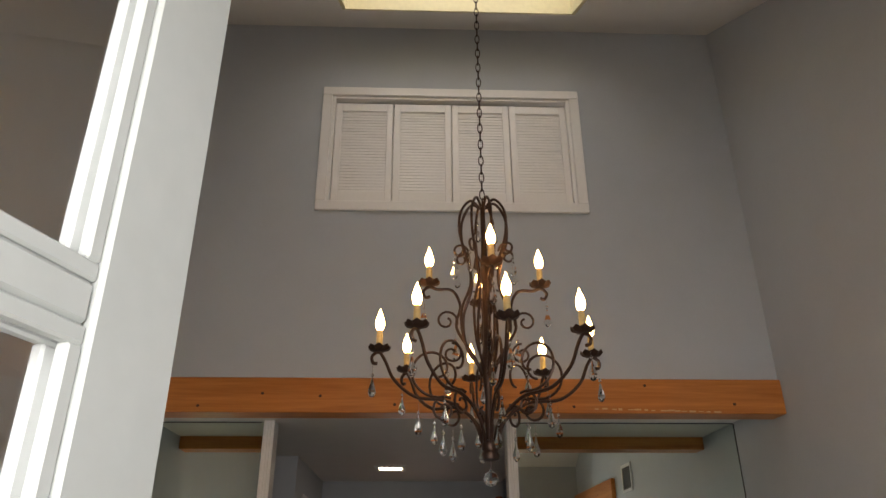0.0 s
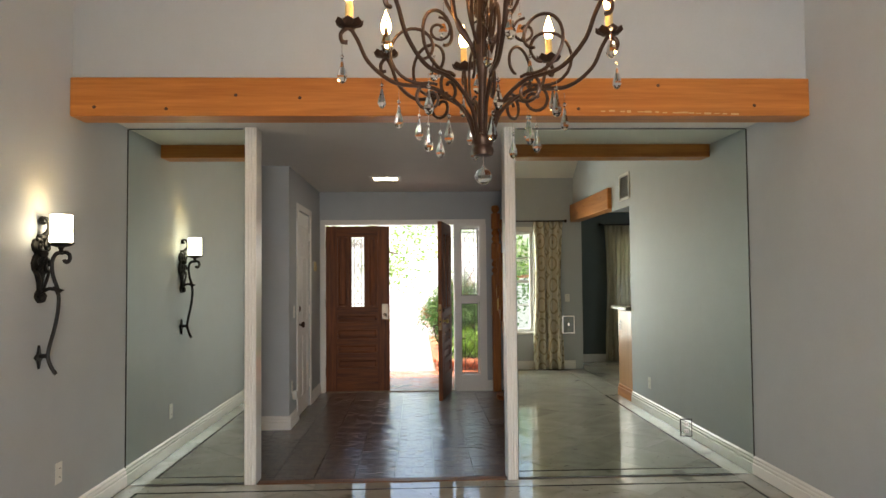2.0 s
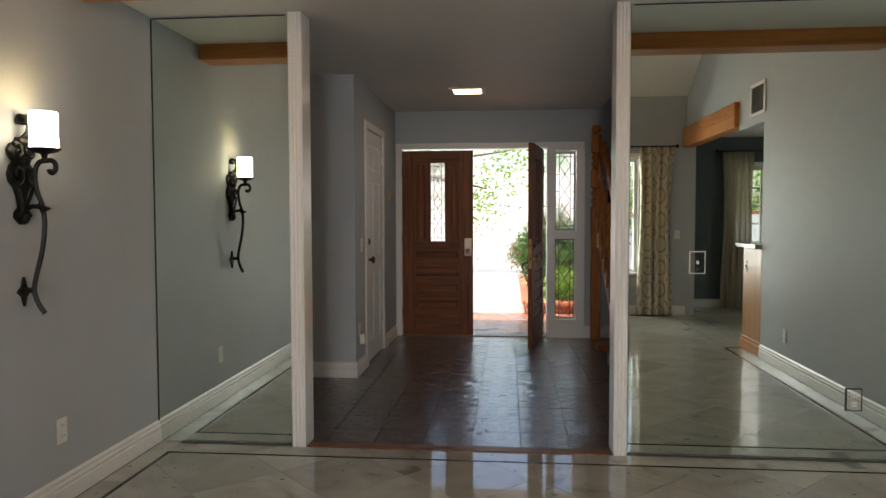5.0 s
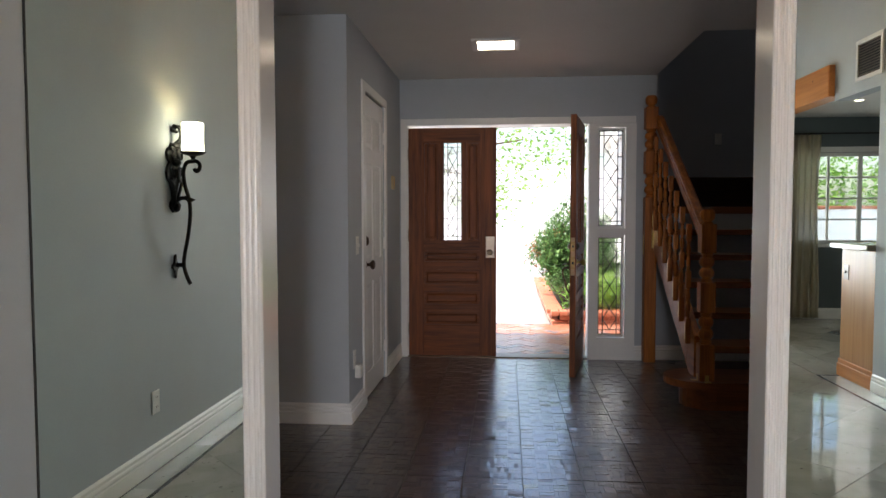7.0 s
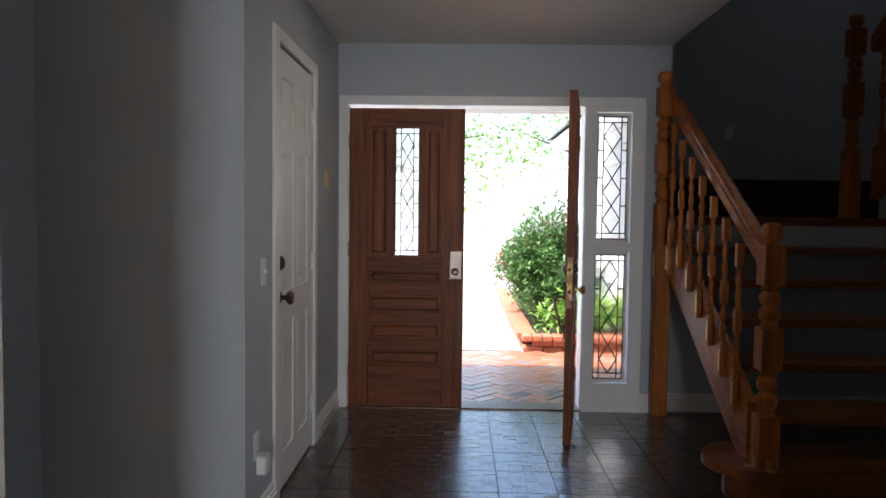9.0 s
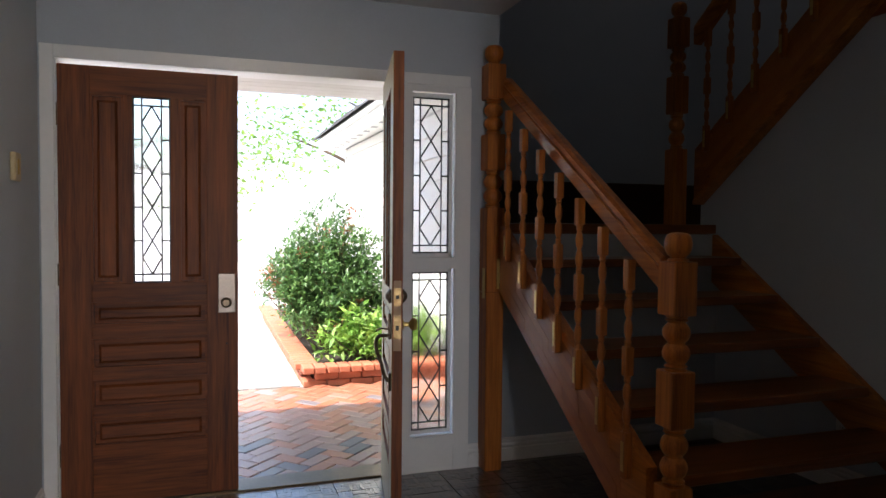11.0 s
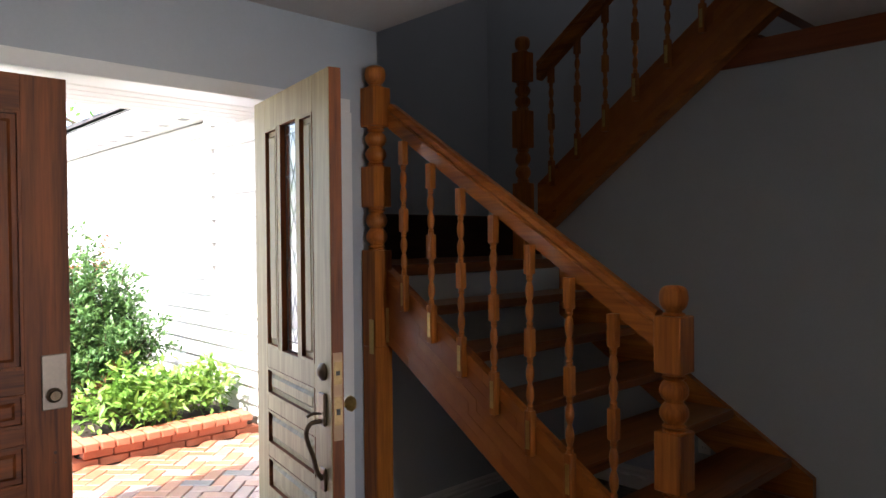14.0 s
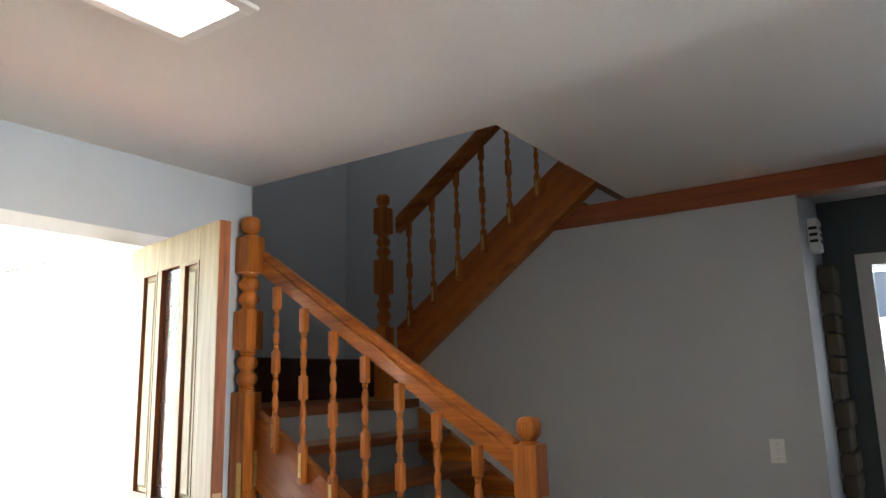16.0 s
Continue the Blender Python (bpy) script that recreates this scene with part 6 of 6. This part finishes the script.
shrub("garden_shrub", "large loose green shrub with some reddish leaves in the brick bed", (0.85, 12.95, 0.0), [((0.54, 12.9, 0.70), (0.46, 0.52, 0.60)), ((0.82, 13.15, 1.02), (0.56, 0.5, 0.54)), ((0.42, 13.35, 0.66), (0.40, 0.55, 0.55)), ((0.96, 12.7, 0.55), (0.50, 0.38, 0.50))], 280, 18, 6, 0.06, 0.42, M_LEAF, 11, (0.05, M_LEAF_RED))
shrub("garden_plant", "bright green leafy plants low in the brick bed", (1.0, 12.2, 0.0), [((0.80, 12.15, 0.16), (0.34, 0.22, 0.20)), ((1.12, 12.25, 0.26), (0.34, 0.25, 0.26)), ((1.42, 12.22, 0.18), (0.26, 0.22, 0.20))], 66, 7, 5, 0.105, 0.36, M_LEAF_LIGHT, 12)
shrub("garden_plant", "green leafy ground plants at the back of the bed", (0.9, 14.5, 0.0), [((0.7, 14.3, 0.3), (0.3, 0.8, 0.3)), ((1.2, 15.0, 0.5), (0.4, 0.9, 0.5))], 60, 9, 5, 0.09, 0.42, M_LEAF, 13)


def tree(name, label, base, h, crown, count, seed, mat, size=0.11):
    e = empty(name, label, "tree", at=base)
    rnd = random.Random(seed)
    part("trunk", tube(curve_points([(0, 0, -0.1), (0.05, 0.03, h * 0.3), (-0.05, 0.06, h * 0.65), (0.06, 0, h)], 5), [0.13 - 0.006 * k for k in range(16)], 8), M_BARK, e)
    for k in range(6):
        (cx, cy, cz), r = crown[k % len(crown)]
        a = Vector((0, 0, h * rnd.uniform(0.4, 0.8)))
        part("limb", tube(curve_points([a, (a + Vector((cx, cy, cz))) * 0.5 + Vector((0, 0, 0.2)), (cx, cy, cz)], 4), [0.05 - 0.004 * q for q in range(9)], 6), M_BARK, e)
    tagged(foliage("crown", crown, count, size, mat, seed, e, 0.3), kind="stuff")
    return e


tree("garden_tree", "light green leafy tree across the path", (-3.0, 19.0, -0.1), 3.2, [((1.2, 0, 3.2), (1.2, 1.0, 1.0)), ((2.5, 0.3, 2.1), (0.7, 0.9, 0.8)), ((3.1, -0.3, 3.0), (0.8, 0.8, 0.8)), ((1.9, 0.4, 1.6), (0.8, 0.8, 0.6))], 1500, 21, M_LEAF_LIGHT, 0.12)
tree("garden_tree", "light green leafy tree behind the wing", (4.2, 22.0, -0.1), 3.8, [((-1.5, 0, 4.2), (1.6, 1.2, 1.1)), ((-2.8, 0.5, 3.4), (1.2, 1.0, 0.9)), ((0.4, 0, 3.4), (1.2, 1, 1))], 1300, 22, M_LEAF_LIGHT, 0.14)
tree("garden_tree", "green tree beyond the path", (-4.2, 20.0, -0.1), 3.4, [((0, 0, 3.6), (1.7, 1.2, 1.3)), ((1.2, 0, 2.6), (1.1, 1, 1)), ((-1.3, 0.5, 2.8), (1.2, 1, 1))], 1500, 23, M_LEAF_LIGHT, 0.14)
tagged(part("garden_wall", box(-40, 40, 32.0, 32.3, -0.16, 3.2, 0.02), M_FENCE), "long pale garden wall far behind the trees", "garden wall")
# garden behind the house
tagged(part("garden_wall", box(-3, 8, -6.2, -6.0, -0.16, 1.35, 0.01), M_FENCE), "white garden wall behind the windows", "garden wall")
bm = bmesh.new()
for k in range(52):
    add_box(bm, -3 + 0.21 * k, -3 + 0.21 * k + 0.2, -6.22, -5.98, 1.352, 1.41, 0.006)
tagged(part("wall_coping_bricks", bm, M_REDBRICK), "brick coping on the garden wall", "coping", kind="stuff")
e = empty("garden_hedge", "leafy hedge above the garden wall", "hedge", at=(2, -6.9, 0))
tagged(foliage("leaves", [((x * 1.0 - 4.5, 0, 1.9), (0.8, 0.5, 1.0)) for x in range(11)], 11000, 0.11, M_LEAF_LIGHT, 33, e, 0.4), kind="stuff")
tree("garden_tree", "bushy tree outside the dining room window", (1.1, -2.6, -0.1), 1.6, [((0, 0, 1.7), (0.7, 0.5, 0.6)), ((0.5, 0.2, 1.3), (0.5, 0.4, 0.5)), ((-0.5, 0, 1.2), (0.5, 0.4, 0.5))], 2600, 34, M_LEAF, 0.09)
structure("trim_back_eave", box(2.4, 5.4, -2.3, -1.05, 2.06, 2.16), M_SIDING, "white eave outside the kitchen window", "eave")

# ---- floors: pieces ----


def clip(poly, a, b, c):
    """Keep the part of a polygon where a x + b y <= c."""
    out = []
    for i in range(len(poly)):
        p, q = poly[i], poly[(i + 1) % len(poly)]
        dp, dq = a * p[0] + b * p[1] - c, a * q[0] + b * q[1] - c
        if dp <= 0:
            out.append(p)
        if dp * dq < 0:
            t = dp / (dp - dq)
            out.append((p[0] + (q[0] - p[0]) * t, p[1] + (q[1] - p[1]) * t))
    return out


floor_d = bpy.data.objects["floor_dining"]
floor_k = bpy.data.objects["floor_kitchen"]
floor_h = bpy.data.objects["floor_hall"]


def diagonal_tiles(parent, x0, x1, y0, y1, size, ox, oy, top=0.0):
    d = size / math.sqrt(2)
    g = 0.0018
    full = mesh_from(prism([(0, -d + g), (d - g, 0), (0, d - g), (-d + g, 0)], "z", -0.0055, 0), "marble_tile", M_MARBLE)
    for i in range(-14, 26):
        for j in range(-14, 26):
            cx, cy = ox + (i - j) * d, oy + (i + j) * d
            if cx + d < x0 or cx - d > x1 or cy + d < y0 or cy - d > y1:
                continue
            if cx - d >= x0 and cx + d <= x1 and cy - d >= y0 and cy + d <= y1:
                shared("marble_tile", full, parent, pose(cx, cy, top))
                continue
            poly = [(cx, cy - d + g), (cx + d - g, cy), (cx, cy + d - g), (cx - d + g, cy)]
            for a, b, c in ((-1, 0, -x0), (1, 0, x1), (0, -1, -y0), (0, 1, y1)):
                poly = clip(poly, a, b, c) if len(poly) > 2 else poly
            area = abs(sum(poly[k][0] * poly[(k + 1) % len(poly)][1] - poly[(k + 1) % len(poly)][0] * poly[k][1] for k in range(len(poly)))) / 2 if len(poly) > 2 else 0
            if area > 0.002:
                shared("marble_tile", mesh_from(prism([(p - cx, q - cy) for p, q in poly], "z", -0.0055, 0), "marble_tile", M_MARBLE), parent, pose(cx, cy, top))


BX0, BX1, BY1, BY0 = -1.85, 2.19, 5.32, 0.06
diagonal_tiles(floor_d, BX0 + 0.012, BX1 - 0.012, BY0, BY1 - 0.012, 0.46, 0.17, 0.2)
diagonal_tiles(floor_k, XR + 0.121, 5.29, -0.89, 5.48, 0.46, 0.17, 0.2)
line = bmesh.new()
for r in ((BX0 - 0.010, BX0 + 0.010, BY0, BY1 + 0.01), (BX1 - 0.010, BX1 + 0.010, 2.2, BY1 + 0.01), (BX0 + 0.0105, BX1 - 0.0105, BY1 - 0.010, BY1 + 0.010), (BX1 + 0.0105, XR + 0.11, 2.2, 2.22)):
    add_box(line, *r, -0.0055, 0.0002)
part("black_border_line", line, M_BLACKSTONE, floor_d)


def strip(x0, x1, y0, y1, along):
    n = max(1, round((x1 - x0 if along == "x" else y1 - y0) / 0.61))
    for k in range(n):
        if along == "x":
            w = (x1 - x0) / n
            r = (x0 + w * k + 0.001, x0 + w * (k + 1) - 0.001, y0, y1)
        else:
            w = (y1 - y0) / n
            r = (x0, x1, y0 + w * k + 0.001, y0 + w * (k + 1) - 0.001)
        part("border_tile", box(*r, -0.0055, 0.0), M_MARBLE, floor_d)


strip(XL, BX0 - 0.011, YB, YM, "y")
strip(BX1 + 0.011, XR, 2.23, YM, "y")
strip(BX1 - 0.0, XR + 0.11, YB, 2.19, "y")
strip(BX0 - 0.010, BX1 + 0.010, BY1 + 0.011, YM - 0.032, "x")

# basket-weave parquet panels
TS = 0.283


def parquet_panel(seed):
    rnd = random.Random(seed)
    bm = bmesh.new()
    n, m = 4, 4
    c = (TS - 0.004) / n
    for i in range(n):
        for j in range(n):
            bt = rnd.uniform(-0.0009, 0.0009)
            for k in range(m):
                h = rnd.uniform(-0.0006, 0.0006)
                tl = bt + rnd.uniform(-0.0010, 0.0010)
                w = c / m
                a0, b0 = -TS / 2 + 0.002 + c * i, -TS / 2 + 0.002 + c * j
                if (i + j) % 2:
                    r = (a0 + w * k + 0.0004, a0 + w * (k + 1) - 0.0004, b0 + 0.0004, b0 + c - 0.0004)
                else:
                    r = (a0 + 0.0004, a0 + c - 0.0004, b0 + w * k + 0.0004, b0 + w * (k + 1) - 0.0004)
                vs = [bm.verts.new((x, y, z)) for x, y, z in ((r[0], r[2], h), (r[1], r[2], h + tl), (r[1], r[3], h + tl), (r[0], r[3], h))]
                lo = [bm.verts.new((v.co.x, v.co.y, -0.0075)) for v in vs]
                bm.faces.new(vs)
                for q in range(4):
                    bm.faces.new((vs[q], lo[q], lo[(q + 1) % 4], vs[(q + 1) % 4]))
    return mesh_from(bm, "parquet_panel", M_PARQUET)


panels = [parquet_panel(s) for s in range(5)]
rs6 = random.Random(17)
ix0 = -0.17 - TS * 6
k = 0
while ix0 + TS * k < 5.1:
    x = ix0 + TS * (k + 0.5)
    y = YM + 0.052 + TS / 2
    while y < YF + 0.1:
        if not (x < XC - 0.08 and y > YC + 0.1) and not (x > XW + 0.2 and y > 7.1):
            shared("parquet_panel", rs6.choice(panels), floor_h, pose(x, y, 0, 0, 0, 90 * rs6.randrange(4)))
        y += TS
    k += 1

# herringbone porch paving
pav = structure("pavement_porch", box(-3.0, 1.9, YF + 0.16, 11.84, -0.15, -0.112), M_CONCRETE, "herringbone brick porch paving", "pavement")
pave_me = [mesh_from(box(-0.0965, 0.0965, -0.0465, 0.0465, -0.03, 0.0, 0.004), "brick", island_mat("porch_brick_%d" % q, [(0.1, a), (0.9, b)], 0.27, 0.3, 50)) for q, (a, b) in enumerate((((0.30, 0.10, 0.055), (0.38, 0.155, 0.09)), ((0.25, 0.165, 0.145), (0.33, 0.235, 0.21)), ((0.12, 0.115, 0.125), (0.18, 0.17, 0.18)), ((0.29, 0.145, 0.10), (0.36, 0.20, 0.15))))]
far_b = bmesh.new()
count = 0
L, W = 0.2, 0.1
rs7 = random.Random(23)
for i in range(-60, 61):
    for j in range(-40, 41):
        for turn in (0, 1):
            # two-brick herringbone cell, laid at 45 degrees
            ux = i * W + j * 2 * W
            uy = i * W - j * 2 * W
            bx, by, rz = (ux + W, uy + W / 2, 0) if not turn else (ux + W / 2 + 0.0, uy + W * 2.0, 90)
            c, s = math.cos(radians(45)), math.sin(radians(45))
            px, py = bx * c - by * s - 0.2, bx * s + by * c + 11.0
            if not (-1.3 < px < 1.75 and YF + 0.34 < py < 11.72):
                continue
            if py < 11.9 and count < 300 and px > -0.9:
                pick = 0 if (py > 11.0 and rs7.random() < 0.75) else rs7.choice((1, 1, 1, 1, 2, 3, 3))
                shared("brick", pave_me[pick], pav, pose(px, py, -0.082 + rs7.uniform(-0.002, 0.002), 0, 0, rz + 45))
                count += 1
            else:
                m = pose(px, py, -0.082, 0, 0, rz + 45)
                vs = [far_b.verts.new(m @ Vector(v)) for v in ((-0.0965, -0.0465, 0), (0.0965, -0.0465, 0), (0.0965, 0.0465, 0), (-0.0965, 0.0465, 0))]
                lo = [far_b.verts.new(v.co - Vector((0, 0, 0.03))) for v in vs]
                far_b.faces.new(vs)
                for q in range(4):
                    far_b.faces.new((vs[q], lo[q], lo[(q + 1) % 4], vs[(q + 1) % 4]))
for k in range(30):
    shared("brick", pave_me[rs7.choice((1, 1, 3, 2))], pav, pose(-1.25 + 0.1 * k, YF + 0.27, -0.082, 0, 0, 90))
structure("pavement_path", box(-2.2, 0.285, 11.845, 31.9, -0.155, -0.098, 0.004), plain("wet_grey_concrete", (0.30, 0.29, 0.27), 0.32, scale=18, amount=0.25, bump=0.15), "wet grey concrete garden path", "path")
tagged(part("far_bricks", far_b, M_BRICK, pav), kind="stuff")
